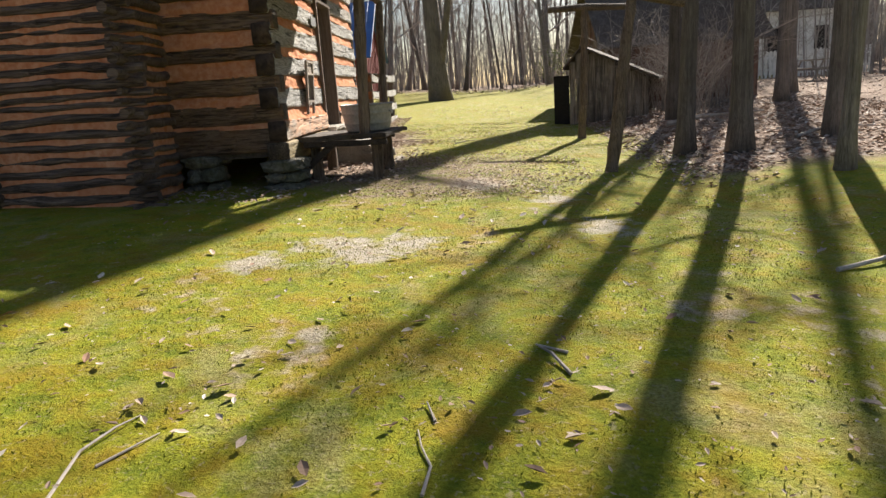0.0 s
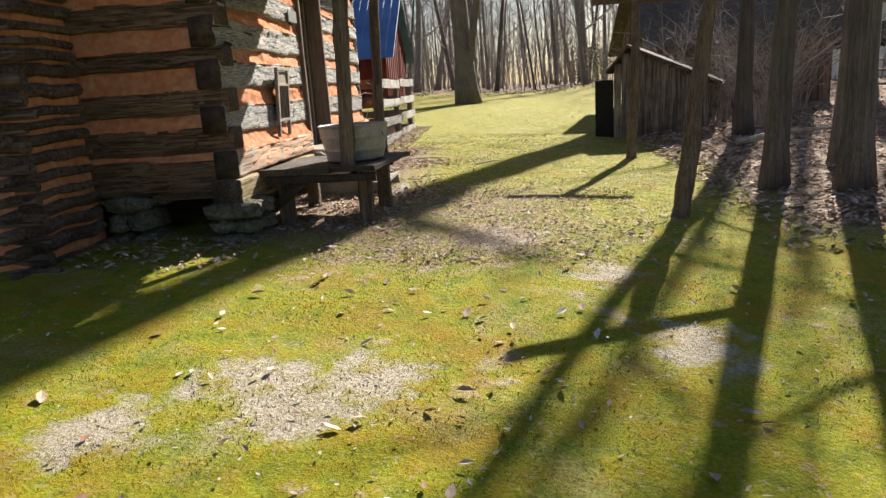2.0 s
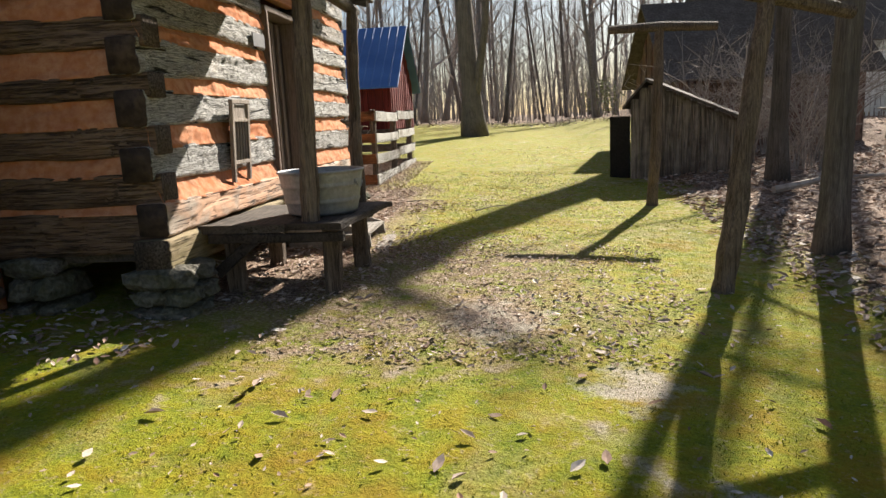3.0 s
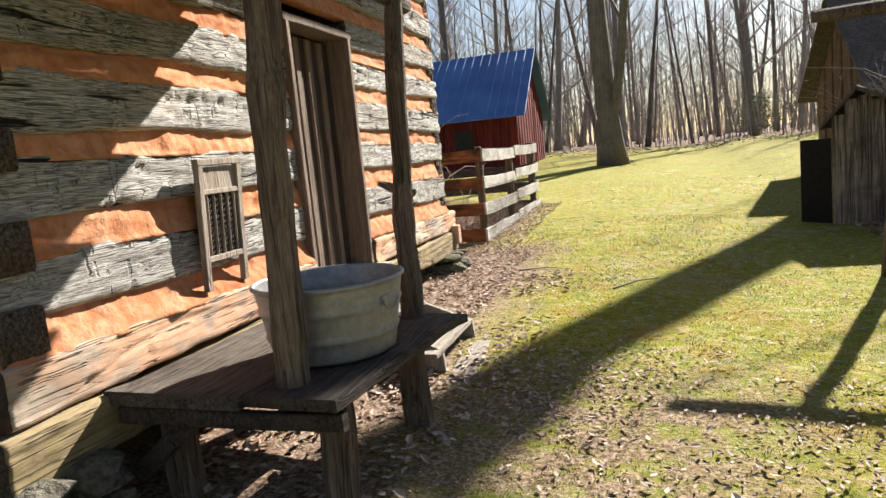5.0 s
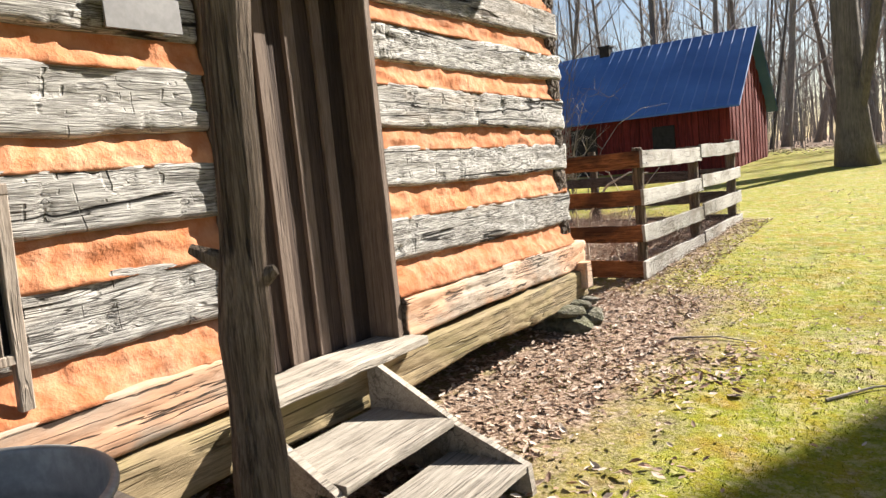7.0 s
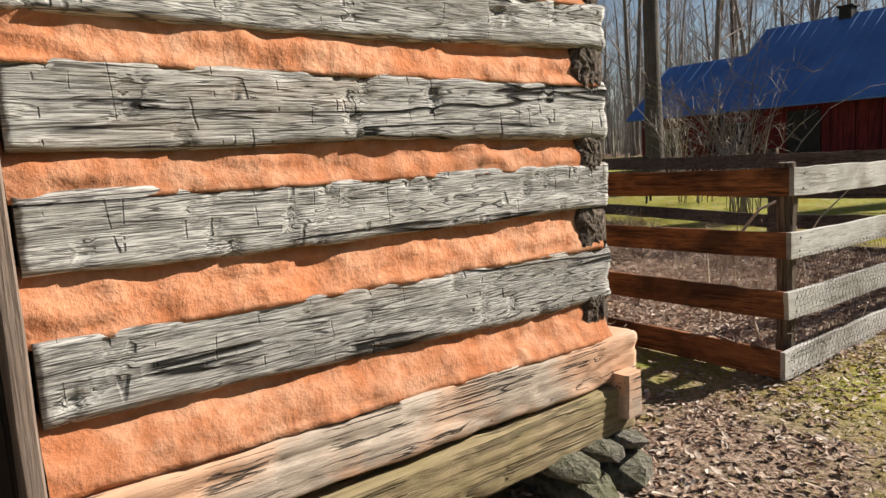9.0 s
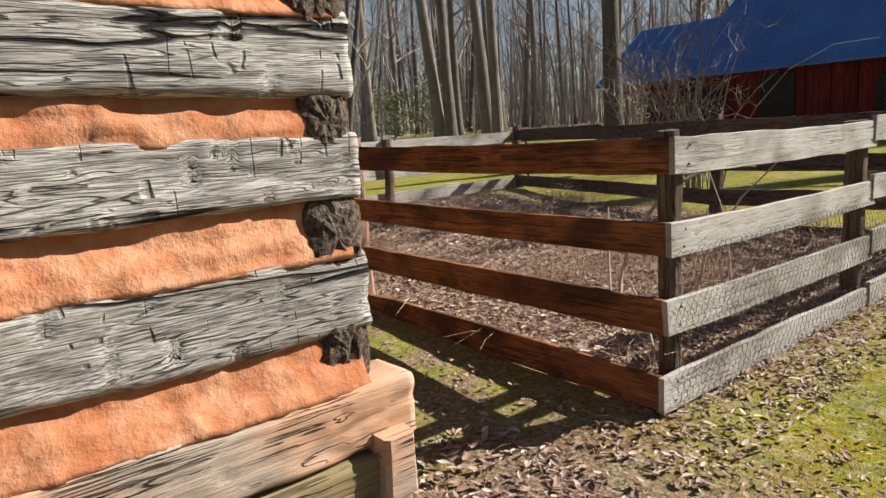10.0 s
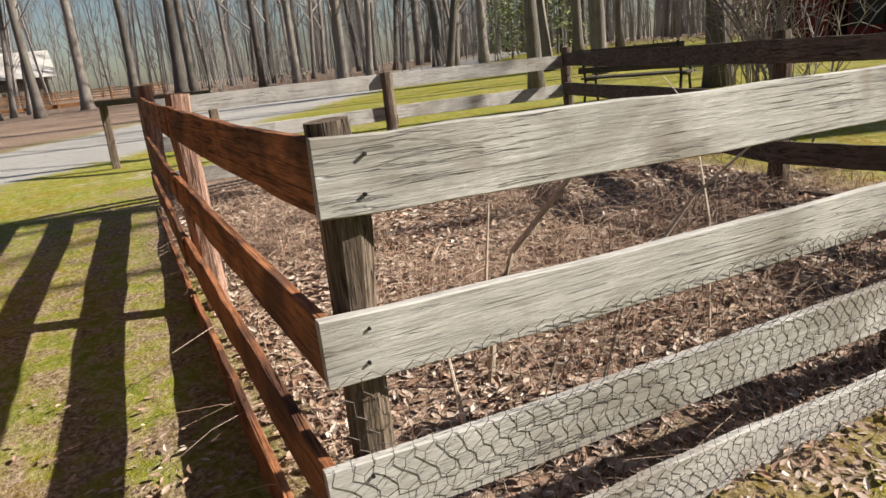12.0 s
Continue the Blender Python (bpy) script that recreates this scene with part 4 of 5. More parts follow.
# ---- clothesline posts ----
def t_post(foot, top, bar_a, bar_b, seed, label):
    p = thing("clothesline_post", foot, label, "post", "clothesline posts")
    a, b = Vector(foot), Vector(top)
    pts = [a.lerp(b, k / 12) + Vector((wob((k * 0.4, seed, 0), 1, 0.03), wob((k * 0.4, 0, seed), 1, 0.03), 0)) for k in range(13)]
    part("shaft", tube(pts, [lerp(0.085, 0.06, k / 12) * (1 + 0.1 * noise.noise((k, seed, 4))) for k in range(13)], sides=10, rough=0.25, seed=seed), POST_WOOD, p)
    m = (Vector(bar_a) + Vector(bar_b)) / 2 + Vector((0, 0, 0.02))
    part("crossbar", tube([bar_a, m, bar_b], [0.06, 0.065, 0.055], sides=9, rough=0.25, seed=seed + 3), POST_WOOD, p)


t_post((1.78, 8.8, 0.2), (2.08, 8.95, 2.45), (1.47, 8.72, 2.54), (2.78, 9.18, 2.32), 2.2, "dark rough timber T-shaped clothesline post leaning a little")
t_post((2.1, 13.1, 0.3), (2.2, 13.2, 2.72), (1.52, 13.2, 2.73), (2.92, 13.2, 2.70), 6.2, "dark rough timber T-shaped clothesline post on the lawn")

# ---- small shed ----
def build_shed():
    o = Vector((2.30, 16.2, 0.42))
    sh = thing("tool_shed", o, "small weathered grey board shed with a dark open door", "shed")
    w, d, h, hr = 1.75, 1.6, 1.25, 1.72
    ang = radians(-18)
    rot = lambda x, y, z: (o.x + x * math.cos(ang) - y * math.sin(ang), o.y + x * math.sin(ang) + y * math.cos(ang), o.z + z)
    n = 12
    # front face towards the lawn path, with a ridge near one side
    prof = lambda x: lerp(h + 0.12, hr, x / 0.28) if x < 0.28 else lerp(hr, h - 0.25, (x - 0.28) / (w - 0.28))
    for i in range(n):
        x0 = w * i / n
        for yy in (0.0, d):
            bm = bmesh.new()
            hh = prof(x0 + w / n / 2) - 0.02
            q = [rot(x0 + 0.004, yy + 0.004 * (i % 2), -0.1), rot(x0 + w / n - 0.004, yy + 0.004 * (i % 2), -0.1), rot(x0 + w / n - 0.004, yy, hh), rot(x0 + 0.004, yy, hh)]
            r = [rot(x0 + 0.004, yy + 0.025, -0.1), rot(x0 + w / n - 0.004, yy + 0.025, -0.1), rot(x0 + w / n - 0.004, yy + 0.025, hh), rot(x0 + 0.004, yy + 0.025, hh)]
            a = [bm.verts.new(v) for v in q]
            b = [bm.verts.new(v) for v in r]
            bm.faces.new(a)
            bm.faces.new(b[::-1])
            for k in range(4):
                bm.faces.new((a[(k + 1) % 4], a[k], b[k], b[(k + 1) % 4]))
            part("board", bm, SHED_WOOD, sh)
    for j in range(9):
        y0 = d * j / 9
        for xx, hh in ((0.0, h + 0.1), (w, h - 0.27)):
            if xx == 0.0 and 2 <= j <= 6:
                continue
            part("board", beam(rot(xx, y0 + d / 18, -0.1), rot(xx, y0 + d / 18, hh), d / 9 - 0.008, 0.025, n=4, rough=0.004, seed=j), SHED_WOOD, sh)
    for a, b, za, zb in ((-0.12, 0.30, h + 0.02, hr + 0.02), (0.26, w + 0.22, hr + 0.02, h - 0.3)):
        v = [rot(a, -0.15, za), rot(b, -0.15, zb), rot(b, d + 0.15, zb), rot(a, d + 0.15, za)]
        v += [(x, y, z + 0.05) for x, y, z in v]
        raw("roof_slope", v, [(3, 2, 1, 0), (4, 5, 6, 7), (0, 1, 5, 4), (1, 2, 6, 5), (2, 3, 7, 6), (3, 0, 4, 7)], SHINGLE, sh)
    part("door", beam(rot(-0.38, 0.12, 0.55), rot(-0.02, 0.06, 0.55), 0.03, 1.2, n=4, rough=0.004), TAR, sh, "open door of dark tarred boards")
    part("door_post", beam(rot(0.03, 0.02, -0.1), rot(0.03, 0.02, h + 0.05), 0.05, 0.05, n=4), STEP_WOOD, sh)


build_shed()

# ---- barn ----
def boards(verts, faces, material, parent):
    for k in range(0, len(verts), 8):
        j = k // 8 * 5
        raw("board", verts[k:k + 8], [tuple(i - k for i in f) for f in faces[j:j + 5]], material, parent)


def gable_house(name, a, axis_deg, length, width, wall_h, ridge_h, ground, wall_mat, roof_mat, label, over=0.35, ribs=True, cols=0, windows=()):
    """A gabled building: corner a, long side along axis_deg, the width to its left."""
    ob = thing(name, (a[0], a[1], ground), label, "building")
    c, s = math.cos(radians(axis_deg)), math.sin(radians(axis_deg))
    R = lambda u, v, z: (a[0] + u * c - v * s, a[1] + u * s + v * c, ground + z)
    n = max(4, int(length / 0.3))
    for v0 in (0.0, width):
        verts, faces = [], []
        for i in range(n):
            u0, u1 = length * i / n + 0.008, length * (i + 1) / n - 0.008
            k = len(verts)
            o = 0.02 * (i % 2)
            for u, w in ((u0, -o), (u1, -o), (u1, 0.08), (u0, 0.08)):
                w = w if v0 == 0 else -w
                verts += [R(u, v0 + w, -0.6), R(u, v0 + w, wall_h)]
            faces += [(k, k + 2, k + 3, k + 1), (k + 2, k + 4, k + 5, k + 3), (k + 4, k + 6, k + 7, k + 5), (k + 6, k, k + 1, k + 7), (k + 1, k + 3, k + 5, k + 7)]
        boards(verts, faces, wall_mat, ob)
    m = max(4, int(width / 0.3))
    for u0 in (0.0, length):
        verts, faces = [], []
        for i in range(m):
            v0, v1 = width * i / m + 0.008, width * (i + 1) / m - 0.008
            hh = lambda v: wall_h + (ridge_h - wall_h) * (1 - abs(2 * v / width - 1))
            k = len(verts)
            o = 0.025 * (i % 2)
            sg = -1 if u0 == 0 else 1
            for v, w in ((v0, o), (v1, o), (v1, -0.08), (v0, -0.08)):
                verts += [R(u0 + sg * w, v, -0.6), R(u0 + sg * w, v, hh(v))]
            faces += [(k, k + 2, k + 3, k + 1), (k + 2, k + 4, k + 5, k + 3), (k + 4, k + 6, k + 7, k + 5), (k + 6, k, k + 1, k + 7), (k + 1, k + 3, k + 5, k + 7)]
        boards(verts, faces, wall_mat, ob)
    sl = (ridge_h - wall_h) / (width / 2)
    for sd in (0, 1):
        ve = -over if sd == 0 else width + over
        ze, zr = wall_h - over * sl + 0.04, ridge_h + 0.05
        v = [R(-over, ve, ze), R(length + over, ve, ze), R(length + over, width / 2, zr), R(-over, width / 2, zr)]
        v += [(x, y, z + 0.05) for x, y, z in v]
        rf = raw("roof_slope", v, [(3, 2, 1, 0), (4, 5, 6, 7), (0, 1, 5, 4), (1, 2, 6, 5), (2, 3, 7, 6), (3, 0, 4, 7)], roof_mat, ob)
        if ribs:
            verts, faces = [], []
            k = int(length / 0.32)
            for i in range(k + 1):
                u = -over + (length + 2 * over) * i / k
                b = len(verts)
                for uu, dz in ((u - 0.026, 0.052), (u, 0.07), (u + 0.026, 0.052)):
                    verts += [R(uu, ve, ze + dz), R(uu, width / 2, zr + dz)]
                faces += [(b, b + 1, b + 3, b + 2), (b + 2, b + 3, b + 5, b + 4)]
            raw("roof_ribs", verts, faces, roof_mat, ob)
    for u, zc, w, h, lab in windows:
        fr = part("window", beam(R(u - w / 2, -0.045, zc), R(u + w / 2, -0.045, zc), 0.05, h, n=2, rough=0), IRON, ob, lab)
    return ob


gable_house("barn", (-11.7, 30.95), 1.0, 7.1, 6.9, 1.98, 4.45, 1.2, BARN_RED, ROOF_BLUE, "red board barn with a bright blue ribbed metal roof", windows=((0.5, 1.0, 0.8, 0.9, "dark shuttered window"), (2.4, 0.85, 0.9, 1.6, "dark plank door"), (5.1, 1.0, 0.7, 0.9, "dark window")))
gable_house("barn_wing", (-14.6, 30.9), 1.0, 2.45, 4.4, 1.98, 3.555, 1.2, BARN_RED, ROOF_BLUE, "low red board wing of the barn with a blue metal roof", windows=((1.2, 1.0, 0.6, 0.8, "dark window"),))
vent = thing("roof_vent", (-9.6, 34.4, 5.55), "small dark square vent box on the barn ridge", "vent")
part("box", slab(-9.78, -9.42, 34.2, 34.6, 5.55, 5.95), IRON, vent)
part("cap", beam((-9.84, 34.4, 5.97), (-9.36, 34.4, 5.97), 0.5, 0.05, n=2, rough=0), IRON, vent)
gable_house("brown_outbuilding", (4.0, 20.4), 3, 4.3, 4.0, 1.9, 3.6, 0.6, FADED, SHINGLE, "faded brown board outbuilding half hidden by bare shrubs", ribs=False)

# ---- trees ----
def limb(rnd, p, d, length, r, verts_bm, depth, sides):
    n = 4
    pts, rs = [Vector(p)], [r]
    q, dd = Vector(p), Vector(d)
    for i in range(n):
        dd = (dd + Vector((rnd.uniform(-1, 1), rnd.uniform(-1, 1), rnd.uniform(-0.3, 0.8))) * 0.16).normalized()
        q = q + dd * (length / n)
        pts.append(q.copy())
        rs.append(r * (1 - 0.78 * (i + 1) / n))
    tube(pts, rs, verts_bm, sides=sides, cap=False)
    if depth > 0:
        for k in range(rnd.randint(3, 5)):
            f = rnd.uniform(0.3, 1.0)
            i = min(n - 1, int(f * n))
            s = pts[i].lerp(pts[i + 1], f * n - i)
            e = (dd + Vector((rnd.uniform(-1, 1), rnd.uniform(-1, 1), rnd.uniform(-0.2, 0.9))) * 0.9).normalized()
            limb(rnd, s, e, length * rnd.uniform(0.4, 0.65), max(r * (1 - 0.7 * f) * 0.55, 0.006), verts_bm, depth - 1, 3)


def bare_tree(at, h, r, seed, lean=(0, 0), first=0.3, limbs=12, label="tall bare grey-barked woodland tree", depth=2, sides=9, category="tree", group="", fork=None):
    rnd = random.Random(seed)
    t = thing("tree", at, label, category, group)
    a = Vector(at)
    pts, rs = [], []
    n = 14
    for i in range(n + 1):
        f = i / n
        z = h * f ** 1.25
        f2 = z / h
        pts.append(a + Vector((lean[0] * z + 0.25 * r * 6 * noise.noise((f2 * 3, seed, 0)) * f2, lean[1] * z + 0.25 * r * 6 * noise.noise((seed, f2 * 3, 5)) * f2, z - (0.2 if i == 0 else 0))))
        flare = 1 + 0.5 * math.exp(-z / (r * 1.8))
        rs.append(max(r * (1 - 0.85 * f2) * flare, 0.012))
    part("trunk", tube(pts, rs, sides=sides, rough=0.16, seed=seed), BARK, t, smooth=True)
    bm = bmesh.new()
    for k in range(limbs):
        f = first + (0.97 - first) * (k + rnd.random()) / limbs
        z = h * f
        i = next(i for i in range(n) if pts[i + 1].z - a.z >= z or i == n - 1)
        s = pts[i].lerp(pts[i + 1], min(1, max(0, (z + a.z - pts[i].z) / (pts[i + 1].z - pts[i].z))))
        an = rnd.uniform(0, 2 * math.pi)
        d = Vector((math.cos(an), math.sin(an), rnd.uniform(0.5, 1.3))).normalized()
        limb(rnd, s, d, h * rnd.uniform(0.12, 0.24) * (1.15 - 0.5 * f), max(0.4 * rs[i], 0.014), bm, depth, 5)
    if fork:
        fz, fd, fl, fr = fork
        i = next(i for i in range(n) if pts[i + 1].z - a.z >= fz)
        limb(rnd, pts[i], Vector(fd).normalized(), fl, fr, bm, 2, 8)
    part("crown", bm, BARK if fork else TWIG, t)
    return t


def on(x, y):
    return (x, y, gz(x, y))


# trunks beside the lawn; (4.1, 14.2) is added to widen the clothesline post's shadow
near = [(3.06, 9.95, 0.125, (0.03, 0.01)), (3.62, 9.35, 0.145, (0.0, 0.02)), (4.05, 10.6, 0.13, (0.02, 0.0)), (5.2, 10.1, 0.13, (0.02, 0.0)), (3.95, 7.35, 0.085, (0.03, 0.01)), (4.1, 14.2, 0.14, (0.0, 0.0)), (8.5, 12.0, 0.22, (0.01, 0)), (6.9, 9.6, 0.15, (0, 0.02))]
for i, (x, y, r, ln) in enumerate(near):
    bare_tree(on(x, y), 12 + 3 * math.sin(i * 2.4), r, 20 + i, ln, first=0.3, limbs=10, depth=2, label="bare straight tree trunk on the leaf-covered bank", group="trees beside the lawn")
bare_tree(on(-1.3, 30.7), 19, 0.40, 77, (-0.04, 0.0), first=0.4, limbs=12, sides=12, label="large old forked tree at the edge of the lawn", fork=(1.2, (0.30, 0, 1), 13, 0.17))
# added behind the outbuilding so its trunk throws the long shadow band
bare_tree(on(5.85, 25.4), 20, 0.64, 78, (0.0, 0.0), first=0.45, limbs=10, sides=12, label="massive bare tree added to cast the shade band on the lawn")

# extra trees set sunward of the lawn to throw soft shadow bands on it
for i, (x, y, r) in enumerate([(9.2, 20.8, 0.22), (7.7, 22.6, 0.2), (9.3, 24.6, 0.26), (10.2, 27.5, 0.26), (7.5, 17.2, 0.15)]):
    bare_tree(on(x, y), 15 + 2 * math.sin(i * 1.9), r, 160 + i, (0.01, 0.0), first=0.3, limbs=12, depth=2, label="tall bare tree added on the bank to shade the lawn", group="trees beside the lawn")

for i, (x, y, r, lx, ly) in enumerate([(-42.5, 19.2, 0.33, 0.01, 0.02), (-46.4, 20.3, 0.26, 0, -0.01), (-45.7, 14.3, 0.30, 0, 0.01), (-40.6, 12.2, 0.24, 0, -0.02), (-50.7, 17.2, 0.3, 0, 0), (-41.4, 25.5, 0.24, 0, -0.02), (-42.9, 30.5, 0.26, 0.0, -0.05), (-14.1, 23.8, 0.16, -0.01, -0.03), (-9.5, 24.4, 0.20, 0, 0), (-20.2, 28.3, 0.24, -0.03, -0.09), (-19.2, 29.7, 0.24, -0.02, -0.06), (-15.8, 27.0, 0.17, 0, -0.02)]):
    bare_tree(on(x, y), 17 + 2 * math.sin(i * 1.7), r, 130 + i, (lx, ly), first=0.32, limbs=11, depth=2, label="tall bare tree standing beside the gravel road", group="trees by the road")

# woods: a few kinds, copied
kinds = []
for k in range(6):
    kinds.append(bare_tree(on(-10 + k * 9, 52 + 3 * (k % 3)), 17 + 2 * (k % 3), 0.11 + 0.025 * k, 300 + k, (0.02 * (k - 2), 0.015), first=0.16, limbs=15, depth=2, sides=8, group="woods behind the lawn"))
rw = random.Random(5)
placed = [(-42.5, 19.2), (-45.7, 14.3), (-40.6, 12.2), (-20.2, 28.3), (-41.4, 25.5)]
for tries in range(1500):
    if len(placed) >= 260:
        break
    f = rw.random()
    if f < 0.55:
        x, y = rw.uniform(-45, 40), rw.uniform(43, 90)
    elif f < 0.85:
        x, y = rw.uniform(-75, -24), rw.uniform(8, 70)
    else:
        x, y = rw.uniform(12, 44), rw.uniform(30, 55)
    road = abs(y - (16.5 + (-12 - x) * 0.02)) < 5 and x < -8
    if road or min([(x - a) ** 2 + (y - b) ** 2 for a, b in placed] + [99]) < 2.6 ** 2 or (-17 < x < -2 and 24 < y < 41) or (2 < x < 9 and 18 < y < 30) or (10 < x < 20 and 28 < y < 42) or (x < -55 and 2 < y < 14):
        continue
    placed.append((x, y))
    m = pose(*on(x, y), 0, 0, rw.uniform(0, 360)) @ pose(0, 0, 0, rw.gauss(0, 4.5), rw.gauss(0, 4.5), 0)
    ob = copy_thing(kinds[rw.randrange(6)], m)
    s = rw.uniform(0.75, 1.2)
    ob.scale = (s, s, s * rw.uniform(0.9, 1.15))


def far_woods():
    """Distant trunks and twigs that close the view all round."""
    rnd = random.Random(9)
    verts, faces = [], []

    def prism(p, q, r0, r1):
        b = len(verts)
        for o, r in ((p, r0), (q, r1)):
            for k in range(3):
                an = k * 2.094 + 0.4
                verts.append((o[0] + r * math.cos(an), o[1] + r * math.sin(an), o[2]))
        for k in range(3):
            faces.append((b + k, b + (k + 1) % 3, b + 3 + (k + 1) % 3, b + 3 + k))

    for i in range(3000):
        an = rnd.uniform(-math.pi, math.pi)
        d = rnd.uniform(72, 150)
        x, y = d * math.sin(an), 12 + d * math.cos(an)
        if an > -2.2 and an < 1.2 or i % 3 == 0:
            g = gz(x, y)
            h = rnd.uniform(12, 22)
            r = rnd.choice((0.05, 0.06, 0.07, 0.09, 0.12, 0.17))
            lx, ly = rnd.uniform(-2.2, 2.2), rnd.uniform(-2.2, 2.2)
            prism((x, y, g - 0.3), (x + lx, y + ly, g + h), r, 0.03)
            for k in range(13):
                f = rnd.uniform(0.12, 0.97)
                a2 = rnd.uniform(0, 6.28)
                ln = rnd.uniform(1.2, 3.8)
                s = (x + lx * f, y + ly * f, g + h * f)
                e = (s[0] + math.cos(a2) * ln * 0.6, s[1] + math.sin(a2) * ln * 0.6, s[2] + ln * 0.8)
                prism(s, e, 0.05 * (1.2 - f), 0.012)
                for q in range(3):
                    a3 = rnd.uniform(0, 6.28)
                    mpt = tuple(lerp(s[w], e[w], 0.6) for w in range(3))
                    prism(mpt, (mpt[0] + math.cos(a3) * 0.9, mpt[1] + math.sin(a3) * 0.9, mpt[2] + 0.9), 0.022, 0.008)
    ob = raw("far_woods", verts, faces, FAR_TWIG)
    tagged(ob, "grey-brown leafless woods in the distance", "woods", kind="stuff")


far_woods()

# ---- far side of the road ----
def pavilion():
    ob = gable_house("park_pavilion", (-78, 2.0), 96, 9.0, 7.0, 3.5, 5.6, gz(-70, 6) - 0.1, SHED_WOOD, GRAVEL, "grey board park pavilion with a pale metal roof", over=0.8, ribs=False)
    g = gz(-66, 10)
    deck = thing("wooden_deck", (-66, 12, g), "reddish-brown wooden deck with a railing beside the pavilion", "deck")
    part("deck_floor", slab(-69, -64, 6, 20, g + 0.1, g + 0.35), DECK, deck)
    for z in (0.65, 0.85, 1.05, 1.25):
        part("rail", beam((-63.9, 6, g + z), (-63.9, 20, g + z), 0.06, 0.09, n=4, rough=0), DECK, deck)
    for i in range(8):
        part("rail_post", beam((-63.9, 6 + 2 * i, g), (-63.9, 6 + 2 * i, g + 1.35), 0.12, 0.12, n=2, rough=0, up=(0, 1, 0)), DECK, deck)


DECK = wood("deck_wood", (0.16, 0.07, 0.03), (0.30, 0.14, 0.06), (0.40, 0.20, 0.09), "y", 0.5)
pavilion()


def hitch_rail():
    r = thing("hitching_rail", (-11.8, 15.9, gz(-11.8, 15.9)), "dark wooden hitching rail beside the gravel road", "rail")
    g = gz(-11.8, 16)
    part("rail", beam((-12.6, 14.9, g + 0.98), (-11.2, 16.4, g + 0.98), 0.14, 0.09, n=6, rough=0.01), DARK_WOOD, r)
    part("post", beam((-11.25, 16.35, g - 0.1), (-11.25, 16.35, g + 0.95), 0.12, 0.12, n=4, rough=0.008, up=(0, 1, 0)), POST_WOOD, r)
    part("post", beam((-12.55, 14.95, g - 0.1), (-12.55, 14.95, g + 0.95), 0.12, 0.12, n=4, rough=0.008, up=(0, 1, 0)), POST_WOOD, r)


hitch_rail()


def park_bench(c, turn):
    b = thing("park_bench", c, "black cast-iron park bench with wooden slats on the grass", "bench")
    m = Matrix.Translation(c) @ Matrix.Rotation(radians(turn), 4, "Z")
    P = lambda x, y, z: tuple(m @ Vector((x, y, z)))
    for x in (-0.72, 0.72):
        e = part("iron_end", tube([P(x, 0.25, 0), P(x, 0.22, 0.22), P(x, 0.16, 0.42), P(x, -0.2, 0.44), P(x, -0.24, 0.2), P(x, -0.32, 0)], [0.022] * 6, sides=6), IRON, b)
        part("iron_back", tube([P(x, -0.2, 0.44), P(x, -0.27, 0.7), P(x, -0.34, 0.9)], [0.022] * 3, sides=6), IRON, b)
        part("armrest", tube([P(x, 0.2, 0.42), P(x, 0.26, 0.6), P(x, 0.1, 0.68), P(x, -0.25, 0.66)], [0.02] * 4, sides=6), IRON, b)
    for i in range(4):
        part("seat_slat", beam(P(-0.8, 0.2 - i * 0.12, 0.46), P(0.8, 0.2 - i * 0.12, 0.46), 0.09, 0.03, n=2, rough=0), DARK_WOOD, b)
    for i in range(3):
        part("back_slat", beam(P(-0.8, -0.26 - i * 0.03, 0.58 + i * 0.13), P(0.8, -0.26 - i * 0.03, 0.58 + i * 0.13), 0.03, 0.09, n=2, rough=0), DARK_WOOD, b)


park_bench(on(-8.9, 22.1), 28)


def picnic_table(c, turn):
    b = thing("picnic_table", c, "grey wooden picnic table under the trees", "picnic table")
    m = Matrix.Translation(c) @ Matrix.Rotation(radians(turn), 4, "Z")
    P = lambda x, y, z: tuple(m @ Vector((x, y, z)))
    for i in range(5):
        part("top_plank", beam(P(-0.9, -0.3 + 0.15 * i, 0.75), P(0.9, -0.3 + 0.15 * i, 0.75), 0.14, 0.04, n=2, rough=0), STEP_WOOD, b)
    for s in (-1, 1):
        part("seat_plank", beam(P(-0.9, 0.7 * s, 0.45), P(0.9, 0.7 * s, 0.45), 0.26, 0.04, n=2, rough=0), STEP_WOOD, b)
        for e in (-0.65, 0.65):
            part("leg", beam(P(e, 0.62 * s, 0), P(e, 0.2 * s, 0.73), 0.09, 0.04, n=2, rough=0, up=(1, 0, 0)), STEP_WOOD, b)
    for e in (-0.65, 0.65):
        part("crosspiece", beam(P(e, -0.8, 0.42), P(e, 0.8, 0.42), 0.04, 0.09, n=2, rough=0), STEP_WOOD, b)


picnic_table(on(-50, 27.5), 40)
picnic_table(on(13.0, 27.0), 100)


def picket_fence():
    f = thing("picket_fence", on(11.5, 31), "white painted picket fence beyond the trees", "fence")
    g = gz(11.5, 31)
    for z in (0.35, 0.85):
        part("rail", beam((9.5, 31, g + z), (17.5, 31.5, g + z), 0.04, 0.08, n=2, rough=0), WHITE, f)
    for i in range(44):
        x = 9.6 + i * 0.18
        part("picket", beam((x, 30.97 + i * 0.0115, g), (x, 30.97 + i * 0.0115, g + 1.15), 0.10, 0.02, n=2, rough=0, up=(0, 1, 0)), WHITE, f)


